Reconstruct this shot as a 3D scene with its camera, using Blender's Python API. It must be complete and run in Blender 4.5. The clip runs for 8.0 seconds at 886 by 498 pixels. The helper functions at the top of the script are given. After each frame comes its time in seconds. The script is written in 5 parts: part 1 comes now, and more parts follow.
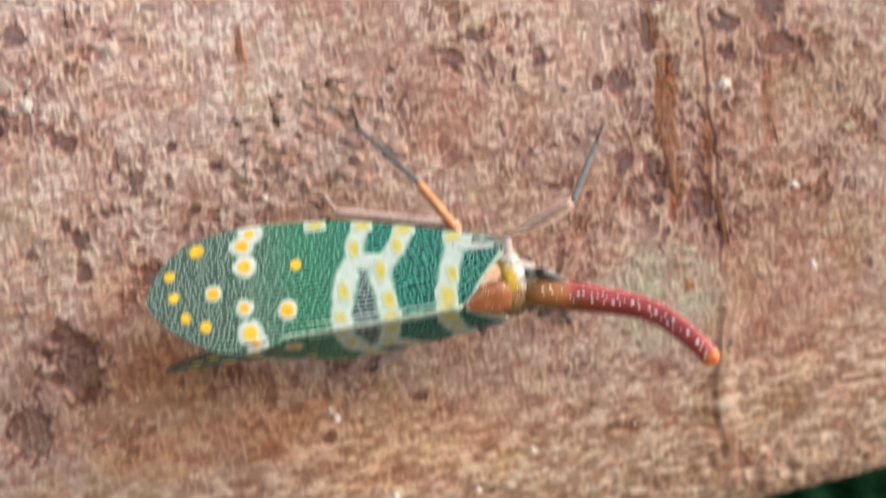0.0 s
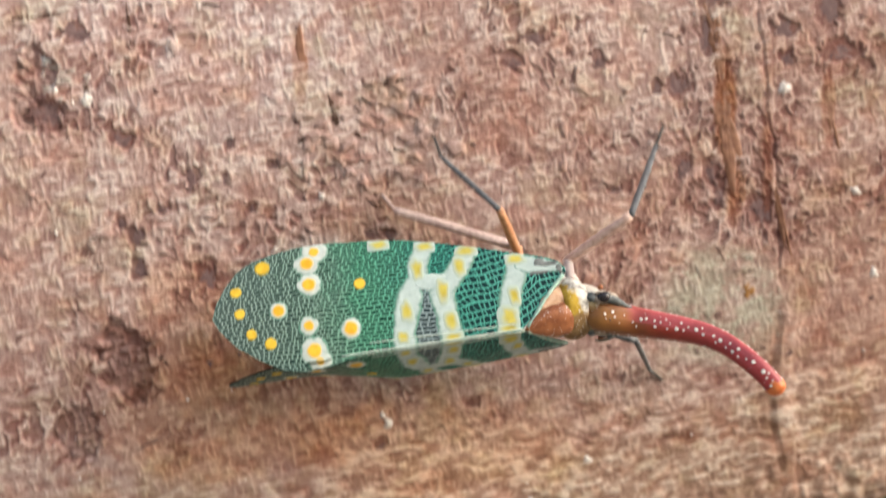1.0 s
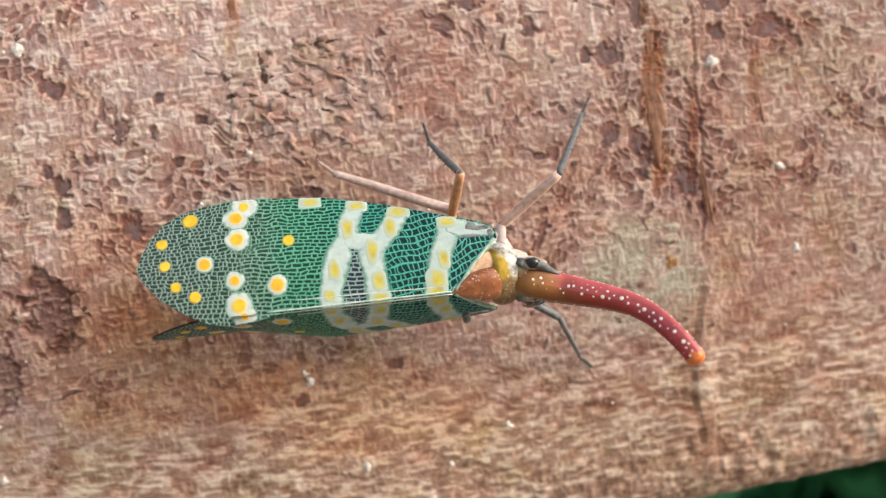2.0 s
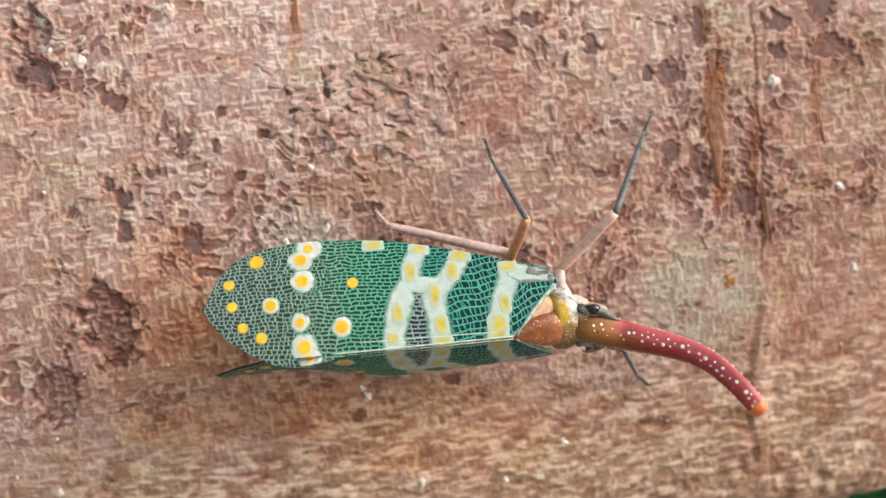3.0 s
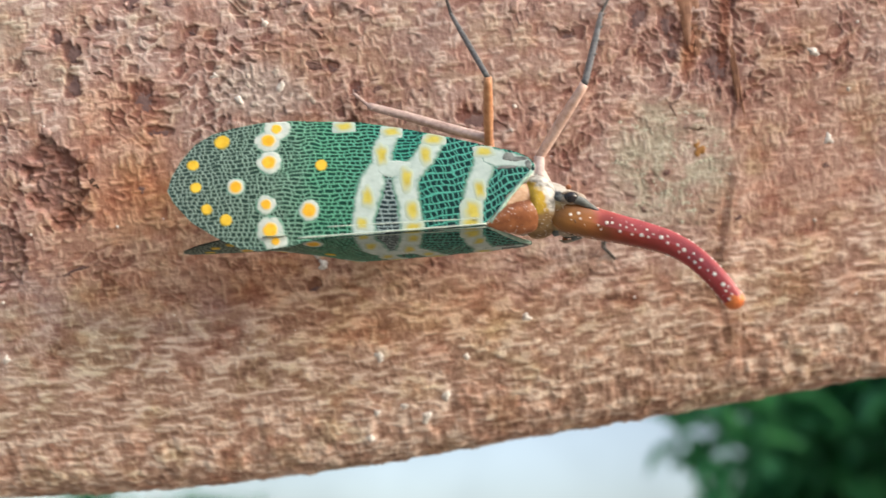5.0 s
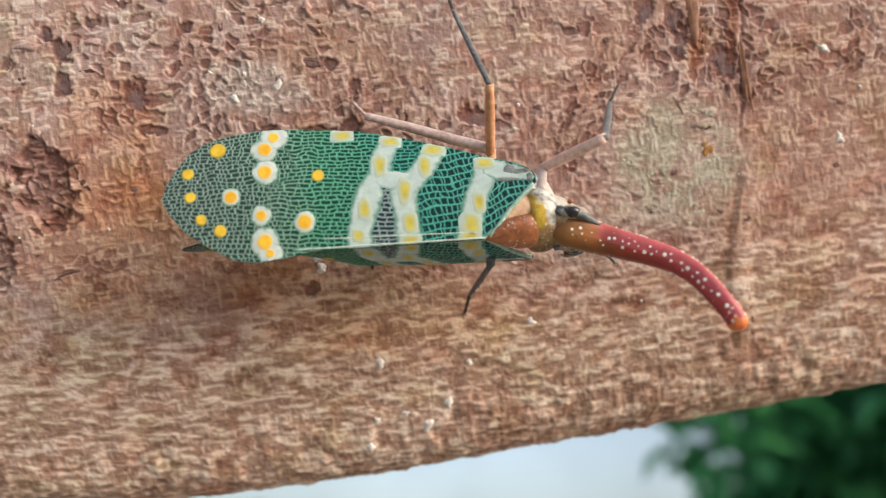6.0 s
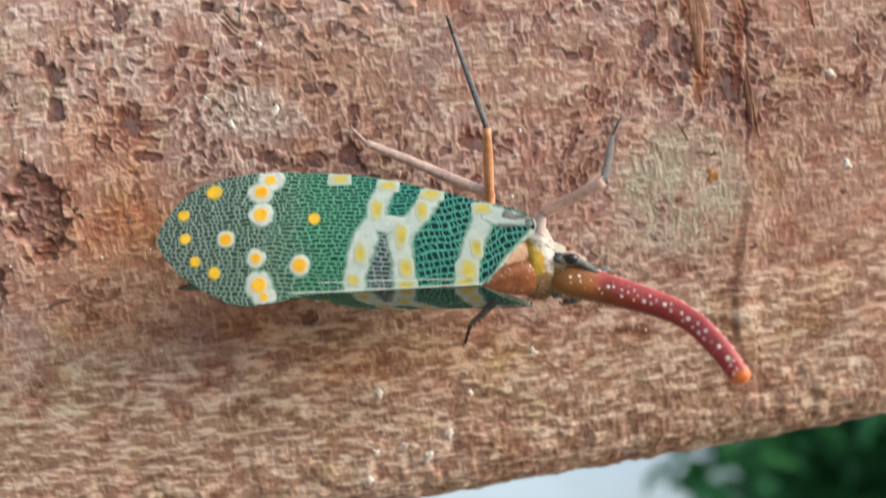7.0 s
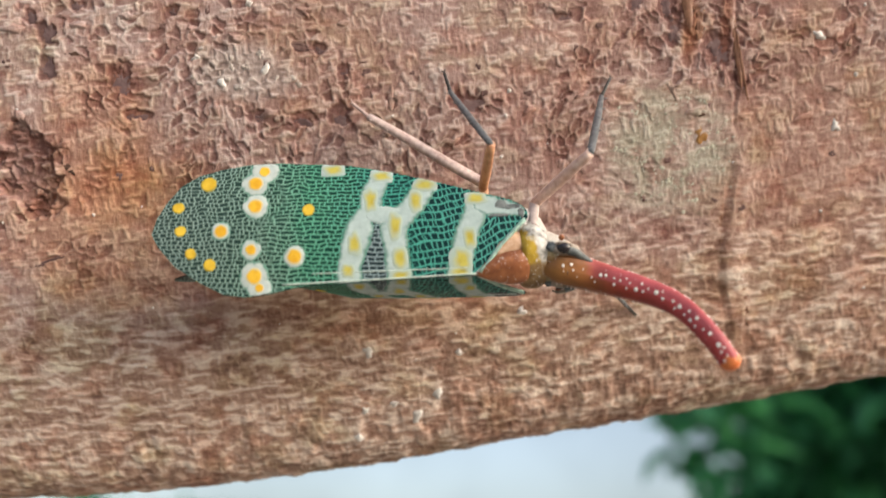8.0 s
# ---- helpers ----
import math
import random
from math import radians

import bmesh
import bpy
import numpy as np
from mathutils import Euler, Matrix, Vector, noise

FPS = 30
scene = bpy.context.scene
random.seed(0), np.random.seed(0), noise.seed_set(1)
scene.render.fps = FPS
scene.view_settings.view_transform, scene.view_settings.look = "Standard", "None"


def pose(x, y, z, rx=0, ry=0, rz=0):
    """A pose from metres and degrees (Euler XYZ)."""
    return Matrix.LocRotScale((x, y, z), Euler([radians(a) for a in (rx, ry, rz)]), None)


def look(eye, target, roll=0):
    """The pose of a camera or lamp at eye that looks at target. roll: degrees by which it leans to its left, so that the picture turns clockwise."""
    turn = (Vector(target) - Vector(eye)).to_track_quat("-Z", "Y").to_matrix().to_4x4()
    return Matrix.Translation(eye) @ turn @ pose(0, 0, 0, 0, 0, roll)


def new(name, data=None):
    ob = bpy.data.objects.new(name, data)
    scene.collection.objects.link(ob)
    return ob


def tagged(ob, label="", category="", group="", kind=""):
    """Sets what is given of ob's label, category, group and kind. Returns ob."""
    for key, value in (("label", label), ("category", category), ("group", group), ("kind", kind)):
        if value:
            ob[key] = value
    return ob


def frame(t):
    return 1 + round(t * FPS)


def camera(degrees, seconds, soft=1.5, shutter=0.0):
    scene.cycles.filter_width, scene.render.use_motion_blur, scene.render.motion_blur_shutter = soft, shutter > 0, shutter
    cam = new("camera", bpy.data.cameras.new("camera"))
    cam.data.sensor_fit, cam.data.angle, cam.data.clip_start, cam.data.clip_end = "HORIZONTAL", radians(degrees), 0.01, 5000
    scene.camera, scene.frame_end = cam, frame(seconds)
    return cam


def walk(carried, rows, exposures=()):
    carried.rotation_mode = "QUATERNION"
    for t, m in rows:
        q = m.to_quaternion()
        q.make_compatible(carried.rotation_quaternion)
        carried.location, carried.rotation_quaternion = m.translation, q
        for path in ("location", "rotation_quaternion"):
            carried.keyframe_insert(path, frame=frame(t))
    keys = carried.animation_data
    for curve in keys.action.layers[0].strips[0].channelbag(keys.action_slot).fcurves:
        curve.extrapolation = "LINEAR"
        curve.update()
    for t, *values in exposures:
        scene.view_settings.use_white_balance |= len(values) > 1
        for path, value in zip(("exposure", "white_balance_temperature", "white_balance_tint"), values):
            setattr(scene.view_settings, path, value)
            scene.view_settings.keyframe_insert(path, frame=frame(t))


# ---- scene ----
# The bark in front of the lens is described in millimetres in a space of its own:
# X along the bough, Y up the bark, Z out of the bark. TILT is how far the lens looks up.
TILT = 23.0
ORIGIN = Vector((0.0, 0.0, 1.60))
LOCAL = Matrix.Translation(ORIGIN) @ Euler((radians(90.0 + TILT), 0.0, 0.0)).to_matrix().to_4x4()
MM = 0.001

# ---- camera and its walk ----
cam = camera(55.19, 8.0, soft=1.3, shutter=0.6)
cam.data.dof.use_dof = True
cam.data.dof.focus_distance = 0.077
cam.data.dof.aperture_fstop = 18.0
CAMERA_ROWS = [
    (0.0, 0.00000, 0.00000, 0.09285, -2.505, -0.353, -2.070),
    (0.1, 0.00021, 0.00161, 0.09271, -1.777, -0.303, -2.074),
    (0.2, -0.00093, 0.00240, 0.09256, -1.960, -0.182, -2.051),
    (0.3, -0.00394, 0.00076, 0.09247, -0.897, -0.061, -2.023),
    (0.4, -0.00671, -0.00093, 0.09201, -0.158, 0.049, -1.918),
    (0.5, -0.00765, -0.00155, 0.09170, 0.023, -0.308, -1.771),
    (0.6, -0.00643, -0.00108, 0.09168, 0.096, -0.117, -1.790),
    (0.7, -0.00565, -0.00023, 0.09154, 0.030, -0.102, -1.822),
    (0.8, -0.00529, -0.00020, 0.09172, -0.076, 0.072, -1.700),
    (0.9, -0.00563, -0.00147, 0.09184, 0.082, -0.127, -1.543),
    (1.0, -0.00525, -0.00336, 0.09190, -0.129, 0.120, -1.340),
    (1.1, -0.00476, -0.00566, 0.09194, -0.421, 0.058, -1.022),
    (1.2, -0.00356, -0.00852, 0.09179, 0.082, 0.044, -0.861),
    (1.3, -0.00224, -0.00928, 0.09181, -0.133, 0.036, -0.654),
    (1.4, -0.00106, -0.01035, 0.09177, -0.318, 0.162, -0.443),
    (1.5, -0.00019, -0.01018, 0.09199, -0.172, -0.091, -0.316),
    (1.6, 0.00115, -0.00848, 0.09220, -0.323, -0.018, -0.166),
    (1.7, 0.00243, -0.00753, 0.09251, -0.010, -0.024, -0.000),
    (2.8, -0.00343, -0.00825, 0.09310, 0.162, -0.531, 0.916),
    (2.9, -0.00420, -0.00678, 0.09281, 0.202, -0.462, 0.932),
    (3.0, -0.00447, -0.00584, 0.09250, -0.059, -0.356, 1.088),
    (3.1, -0.00484, -0.00612, 0.09230, -0.044, -0.418, 1.129),
    (3.2, -0.00481, -0.00698, 0.09231, -0.190, -0.418, 1.166),
    (3.3, -0.00418, -0.00851, 0.09226, -0.468, -0.270, 1.284),
    (3.4, -0.00377, -0.01019, 0.09213, -0.509, -0.423, 1.285),
    (3.5, -0.00264, -0.01183, 0.09194, -0.761, -0.416, 1.437),
    (3.6, -0.00205, -0.01353, 0.09181, -0.536, -0.344, 1.486),
    (3.7, -0.00261, -0.01399, 0.09149, -0.783, -0.384, 1.549),
    (3.8, -0.00400, -0.01387, 0.09119, -0.698, -0.526, 1.625),
    (3.9, -0.00439, -0.01284, 0.09121, -0.270, -0.390, 1.703),
    (4.0, -0.00517, -0.01192, 0.09099, -0.712, -0.301, 1.742),
    (4.1, -0.00550, -0.01311, 0.09087, -0.688, -0.139, 1.709),
    (4.2, -0.00602, -0.01403, 0.09080, -0.713, -0.308, 1.704),
    (4.3, -0.00445, -0.01415, 0.09089, -0.416, -0.301, 1.659),
    (4.4, -0.00395, -0.01314, 0.09073, -0.379, -0.170, 1.740),
    (4.5, -0.00411, -0.01341, 0.09073, -0.771, -0.142, 1.785),
    (4.6, -0.00400, -0.01586, 0.09058, -0.816, -0.028, 1.775),
    (4.7, -0.00232, -0.01776, 0.09035, -0.602, -0.147, 1.753),
    (4.8, 0.00003, -0.01875, 0.09032, -0.262, -0.050, 1.605),
    (4.9, 0.00120, -0.01941, 0.09000, -0.272, -0.022, 1.536),
    (5.0, 0.00078, -0.01960, 0.08977, -0.016, 0.133, 1.550),
    (5.1, -0.00026, -0.01906, 0.08949, 0.070, 0.109, 1.498),
    (5.2, -0.00152, -0.01854, 0.08905, 0.246, 0.061, 1.570),
    (6.3, 0.00046, -0.02020, 0.08710, 0.383, -0.271, 1.358),
    (6.4, 0.00024, -0.01976, 0.08688, 0.448, -0.096, 1.253),
    (6.5, -0.00041, -0.01932, 0.08659, 0.756, -0.328, 1.260),
    (6.6, -0.00023, -0.01950, 0.08633, 0.569, -0.145, 1.177),
    (6.7, -0.00019, -0.02066, 0.08609, 0.873, -0.255, 1.101),
    (6.8, -0.00026, -0.02155, 0.08580, 1.054, -0.025, 1.065),
    (6.9, -0.00045, -0.02001, 0.08579, 0.966, -0.282, 1.202),
    (7.0, 0.00001, -0.01862, 0.08566, 1.394, -0.241, 1.406),
    (7.1, -0.00009, -0.01763, 0.08598, 1.032, -0.029, 1.506),
    (7.2, -0.00138, -0.01796, 0.08565, 0.766, -0.130, 1.599),
    (7.3, -0.00177, -0.01857, 0.08525, 0.620, -0.181, 1.653),
    (7.4, -0.00112, -0.02007, 0.08537, 0.758, -0.062, 1.626),
    (7.5, -0.00087, -0.02060, 0.08541, 0.582, -0.162, 1.624),
    (7.6, -0.00037, -0.02179, 0.08552, 0.625, -0.007, 1.553),
    (7.7, 0.00032, -0.02139, 0.08595, 0.459, -0.167, 1.596),
    (7.8, 0.00117, -0.02089, 0.08608, 0.572, -0.233, 1.604),
    (7.9, 0.00118, -0.02074, 0.08627, 0.494, -0.305, 1.646),
    (8.0, 0.00124, -0.02127, 0.08620, 0.499, -0.154, 1.661),
]
walk(cam, [(r[0], LOCAL @ pose(*r[1:])) for r in CAMERA_ROWS], exposures=[(0.0, 0.89 + 0.15), (5.2, 0.89 + 0.15), (6.4, 0.89), (7.1, 0.89), (7.5, 0.89 + 0.12), (8.0, 0.89 + 0.02)])

# ---- world and sun: a bright overcast day ----
SUN_UP, SUN_TURN = radians(21), radians(121)
world = bpy.data.worlds.new("overcast_sky")
scene.world = world
world.use_nodes = True
wn = world.node_tree
sky = wn.nodes.new("ShaderNodeTexSky")
sky.sky_type = "NISHITA"
sky.sun_disc = False
sky.sun_elevation, sky.sun_rotation = SUN_UP, SUN_TURN
sky.air_density, sky.dust_density, sky.ozone_density = 1.0, 4.0, 1.0
wn.nodes["Background"].inputs["Strength"].default_value = 0.138
veil = wn.nodes.new("ShaderNodeHueSaturation")
veil.inputs["Saturation"].default_value = 0.75
clouds = wn.nodes.new("ShaderNodeTexNoise")
clouds.inputs["Scale"].default_value, clouds.inputs["Detail"].default_value = 5.0, 4.0
thick = wn.nodes.new("ShaderNodeMapRange")
for i, value in enumerate((0.35, 0.65, 0.88, 1.12)):
    thick.inputs[i + 1].default_value = value
wn.links.new(wn.nodes.new("ShaderNodeTexCoord").outputs["Generated"], clouds.inputs["Vector"])
wn.links.new(clouds.outputs["Fac"], thick.inputs[0])
wn.links.new(thick.outputs[0], veil.inputs["Value"])
wn.links.new(sky.outputs["Color"], veil.inputs["Color"])
wn.links.new(veil.outputs["Color"], wn.nodes["Background"].inputs["Color"])
sun = new("sun", bpy.data.lights.new("sun", "SUN"))
sun.data.energy, sun.data.angle, sun.data.color = 0.78, radians(65), (1.0, 0.98, 0.97)
sun_way = Vector((math.sin(SUN_TURN) * math.cos(SUN_UP), math.cos(SUN_TURN) * math.cos(SUN_UP), math.sin(SUN_UP)))
sun.matrix_basis = look(sun_way * 10, (0, 0, 0))


# ---- materials ----
class Nodes:
    """A small wrapper to write node trees in few lines."""

    def __init__(self, name, rough=0.6, metal=0.0, spec=0.5):
        self.mat = bpy.data.materials.new(name)
        self.mat.use_nodes = True
        self.tree = self.mat.node_tree
        self.bsdf = self.tree.nodes["Principled BSDF"]
        self.bsdf.inputs["Roughness"].default_value = rough
        self.bsdf.inputs["Metallic"].default_value = metal
        self.bsdf.inputs["Specular IOR Level"].default_value = spec
        self.coord = self.tree.nodes.new("ShaderNodeTexCoord")

    def put(self, socket, value):
        if isinstance(value, bpy.types.NodeSocket):
            self.tree.links.new(value, socket)
        elif isinstance(value, (tuple, list)) and len(value) == 3 and socket.type == "RGBA":
            socket.default_value = (*value, 1.0)
        else:
            socket.default_value = value

    def mapped(self, scale, source="Object", turn=0.0, shift=(0, 0, 0)):
        n = self.tree.nodes.new("ShaderNodeMapping")
        n.inputs["Scale"].default_value = scale
        n.inputs["Rotation"].default_value = (0, 0, radians(turn))
        n.inputs["Location"].default_value = shift
        self.tree.links.new(self.coord.outputs[source], n.inputs["Vector"])
        return n.outputs["Vector"]

    def noise(self, scale, detail=4.0, rough=0.55, source="Object", turn=0.0, warp=0.0, shift=(0, 0, 0)):
        n = self.tree.nodes.new("ShaderNodeTexNoise")
        n.inputs["Scale"].default_value = 1.0
        n.inputs["Detail"].default_value = detail
        n.inputs["Roughness"].default_value = rough
        n.inputs["Distortion"].default_value = warp
        self.tree.links.new(self.mapped(scale, source, turn, shift), n.inputs["Vector"])
        return n.outputs["Fac"]

    def math(self, op, a, b=0.0, c=0.0, clamp=False):
        n = self.tree.nodes.new("ShaderNodeMath")
        n.operation, n.use_clamp = op, clamp
        for i, value in enumerate((a, b, c)):
            self.put(n.inputs[i], value)
        return n.outputs[0]

    def ramp(self, fac, *stops):
        n = self.tree.nodes.new("ShaderNodeValToRGB")
        while len(n.color_ramp.elements) < len(stops):
            n.color_ramp.elements.new(0.5)
        for e, (at, colour) in zip(n.color_ramp.elements, stops):
            e.position = at
            e.color = (*colour, 1.0) if isinstance(colour, tuple) else (colour, colour, colour, 1.0)
        self.put(n.inputs[0], fac)
        return n.outputs["Color"]

    def span(self, fac, low, high, to_low=0.0, to_high=1.0):
        n = self.tree.nodes.new("ShaderNodeMapRange")
        n.interpolation_type = "SMOOTHSTEP"
        for i, value in enumerate((fac, low, high, to_low, to_high)):
            self.put(n.inputs[i], value)
        return n.outputs[0]

    def mix(self, fac, a, b, kind="MIX"):
        n = self.tree.nodes.new("ShaderNodeMix")
        n.data_type, n.blend_type = "RGBA", kind
        self.put(n.inputs["Factor"], fac)
        self.put(n.inputs["A"], a)
        self.put(n.inputs["B"], b)
        return n.outputs["Result"]

    def blob(self, x, y, rx, ry, soft=0.5, warp=None):
        """A mask for stains and tone changes: 1 within an ellipse on the bark (mm), 0 outside, with an uneven edge."""
        sep = self.tree.nodes.new("ShaderNodeSeparateXYZ")
        self.tree.links.new(self.coord.outputs["Object"], sep.inputs[0])
        dx = self.math("DIVIDE", self.math("SUBTRACT", sep.outputs[0], x * MM), rx * MM)
        dy = self.math("DIVIDE", self.math("SUBTRACT", sep.outputs[1], y * MM), ry * MM)
        d = self.math("ADD", self.math("MULTIPLY", dx, dx), self.math("MULTIPLY", dy, dy))
        if warp is not None:
            d = self.math("ADD", d, self.math("MULTIPLY", self.math("SUBTRACT", warp, 0.5), 2.6))
        return self.span(d, 1.0 + soft, 1.0 - soft)

    def bump(self, height, strength=0.4, distance=0.0002):
        n = self.tree.nodes.new("ShaderNodeBump")
        n.inputs["Strength"].default_value = strength
        n.inputs["Distance"].default_value = distance
        self.put(n.inputs["Height"], height)
        self.tree.links.new(n.outputs["Normal"], self.bsdf.inputs["Normal"])

    def done(self, colour, rough=None):
        self.put(self.bsdf.inputs["Base Color"], colour)
        if rough is not None:
            self.put(self.bsdf.inputs["Roughness"], rough)
        return self.mat


def bark_material():
    m = Nodes("flaking_bark", rough=0.88, spec=0.2)
    big = m.noise((110, 110, 110), 3, 0.6)
    mid = m.noise((420, 560, 420), 5, 0.62, warp=0.6)
    upright = m.noise((2600, 700, 900), 4, 0.62, turn=-6.0, warp=0.35)
    flat = m.noise((800, 2600, 900), 4, 0.62, turn=-10.8, warp=0.35, shift=(3, 1, 2))
    fine = m.noise((3600, 3600, 3600), 3, 0.6)
    layer = m.tree.nodes.new("ShaderNodeAttribute")
    layer.attribute_name = "layer"
    sep = m.tree.nodes.new("ShaderNodeSeparateXYZ")
    m.tree.links.new(m.mapped((1000, 1000, 1000), turn=-10.8), sep.inputs[0])
    low = m.span(m.math("ADD", sep.outputs[1], m.math("MULTIPLY", m.math("SUBTRACT", big, 0.5), 16)), -16.0, -30.0)
    thread = m.math("SUBTRACT", 0.5, m.math("MULTIPLY", low, 0.28))
    weave = m.math("ADD", m.math("MULTIPLY", upright, thread), m.math("MULTIPLY", flat, m.math("SUBTRACT", 1.0, thread)))
    tone = m.math("ADD", m.math("MULTIPLY", layer.outputs["Fac"], 0.5), 0.5)
    tone = m.math("ADD", tone, m.math("MULTIPLY", m.math("SUBTRACT", weave, 0.5), 0.85))
    tone = m.math("ADD", tone, m.math("MULTIPLY", m.math("SUBTRACT", mid, 0.5), 0.30))
    tone = m.math("ADD", tone, m.math("MULTIPLY", m.math("SUBTRACT", fine, 0.5), 0.20))
    upper = m.ramp(tone, (0.0, (0.118, 0.064, 0.061)), (0.22, (0.240, 0.134, 0.119)), (0.48, (0.392, 0.272, 0.242)), (0.72, (0.548, 0.430, 0.385)), (1.0, (0.645, 0.563, 0.534)))
    lower = m.ramp(tone, (0.0, (0.130, 0.074, 0.056)), (0.25, (0.275, 0.165, 0.124)), (0.48, (0.435, 0.294, 0.230)), (0.72, (0.600, 0.462, 0.384)), (1.0, (0.760, 0.650, 0.560)))
    colour = m.mix(low, upper, lower)
    red = m.mix(1.0, colour, (0.84, 0.66, 0.60), "MULTIPLY")
    colour = m.mix(m.span(big, 0.50, 0.66, 0.0, 0.6), colour, red)
    olive = m.mix(1.0, colour, (0.90, 0.96, 0.86), "MULTIPLY")
    colour = m.mix(m.span(big, 0.46, 0.32, 0.0, 0.7), colour, olive)
    rust = m.mix(1.0, colour, (1.0, 0.84, 0.78), "MULTIPLY")
    colour = m.mix(m.span(m.noise((300, 380, 300), 3, 0.6, shift=(4, 1, 0)), 0.50, 0.64, 0.0, 0.7), colour, rust)
    straw = m.mix(1.0, colour, (0.98, 1.0, 0.90), "MULTIPLY")
    colour = m.mix(m.span(m.noise((260, 300, 260), 3, 0.6, shift=(1, 7, 3)), 0.50, 0.64, 0.0, 0.8), colour, straw)
    for x, y, rx, ry, tint, most in (
        (23.9, 10.0, 1.1, 5.5, (0.66, 0.36, 0.20), 0.9),
        (24.9, 1.5, 0.9, 3.2, (0.72, 0.44, 0.28), 0.8),
        (28.4, 4.0, 0.7, 6.5, (0.72, 0.46, 0.32), 0.75),
        (34.8, 10.0, 0.7, 4.0, (0.74, 0.52, 0.40), 0.7),
        (-19.4, 15.5, 0.7, 3.5, (0.82, 0.60, 0.46), 0.6),
        (-37.2, 7.6, 1.6, 1.2, (0.80, 0.62, 0.58), 0.7),
        (36.0, 9.0, 12.0, 8.0, (0.86, 0.72, 0.64), 0.45),
        (4.0, 9.0, 7.0, 4.0, (0.95, 0.87, 0.81), 0.5),
        (-12.0, -3.0, 9.0, 6.0, (0.86, 0.70, 0.62), 0.6),
        (-29.0, 3.0, 13.0, 6.0, (1.10, 1.17, 1.20), 0.85),
        # right side: redder bark, with some dimming painted in place of weaker light
        (37.0, -9.0, 9.0, 12.0, (0.92, 0.78, 0.68), 0.75),
        (12.0, -1.0, 9.0, 6.0, (1.0, 0.95, 0.89), 0.7),
        # lower right: weaker light put into the bark's colour as a darker tint
        (26.0, -29.0, 22.0, 8.0, (0.84, 0.82, 0.78), 0.75),
        (29.3, -18.5, 1.6, 8.0, (0.80, 0.66, 0.56), 0.5),
        # warmer, more orange tone left of and below the insect
        (-27.0, -20.0, 14.0, 6.5, (1.13, 0.94, 0.74), 0.85),
        (-31.5, -11.0, 5.0, 7.0, (1.02, 0.81, 0.65), 0.75),
        (-6.0, -24.5, 15.0, 5.5, (1.08, 0.92, 0.76), 0.8),
        (-30.0, 18.0, 16.0, 9.0, (1.19, 1.29, 1.36), 0.95),
        (9.0, 18.0, 10.0, 7.0, (1.14, 1.18, 1.18), 0.9),
        # darker tone left of the insect's tail, its shade put into the colour
        (-25.5, -14.0, 5.0, 4.0, (0.80, 0.70, 0.64), 0.6),
        (34.0, 17.0, 6.0, 4.0, (0.86, 0.70, 0.62), 0.45),
    ):
        dim = m.mix(1.0, colour, tint, "MULTIPLY")
        colour = m.mix(m.math("MULTIPLY", m.blob(x, y, rx, ry, 0.7, big), most), colour, dim)
    pale = m.ramp(tone, (0.0, (0.15, 0.125, 0.09)), (0.45, (0.37, 0.335, 0.265)), (1.0, (0.62, 0.60, 0.51)))
    patchy = m.span(m.noise((300, 300, 300), 4, 0.6, shift=(2, 9, 4)), 0.40, 0.56, 0.30, 0.95)
    colour = m.mix(m.math("MULTIPLY", m.blob(23.6, -10.2, 6.2, 5.6, 0.9, mid), patchy), colour, pale)
    ash = m.ramp(tone, (0.0, (0.14, 0.10, 0.09)), (0.45, (0.42, 0.34, 0.31)), (1.0, (0.74, 0.68, 0.64)))
    colour = m.mix(m.math("MULTIPLY", m.blob(-18.0, -4.5, 4.4, 2.6, 0.9, mid), 0.85), colour, ash)
    m.bump(m.math("ADD", m.math("MULTIPLY", weave, 0.7), m.math("MULTIPLY", fine, 0.3)), 0.45, 0.0004)
    return m.done(m.mix(1.0, colour, (1.0, 1.003, 1.03), "MULTIPLY"))


def plain_material(name, dark, light, size=900.0, rough=0.6, bump=0.15, spec=0.5, detail=4.0):
    """A surface of two tones, with a grain of about 1/size metres and a slow drift."""
    m = Nodes(name, rough=rough, spec=spec)
    grain = m.noise((size, size, size), detail, 0.6)
    drift = m.noise((size * 0.17, size * 0.17, size * 0.17), 2.0)
    tone = m.math("ADD", m.math("MULTIPLY", grain, 0.65), m.math("MULTIPLY", drift, 0.35))
    colour = m.ramp(tone, (0.36, dark), (0.62, light))
    m.bump(grain, bump, 0.1 / size)
    return m.done(colour, m.span(drift, 0.3, 0.7, rough - 0.08, rough + 0.08))


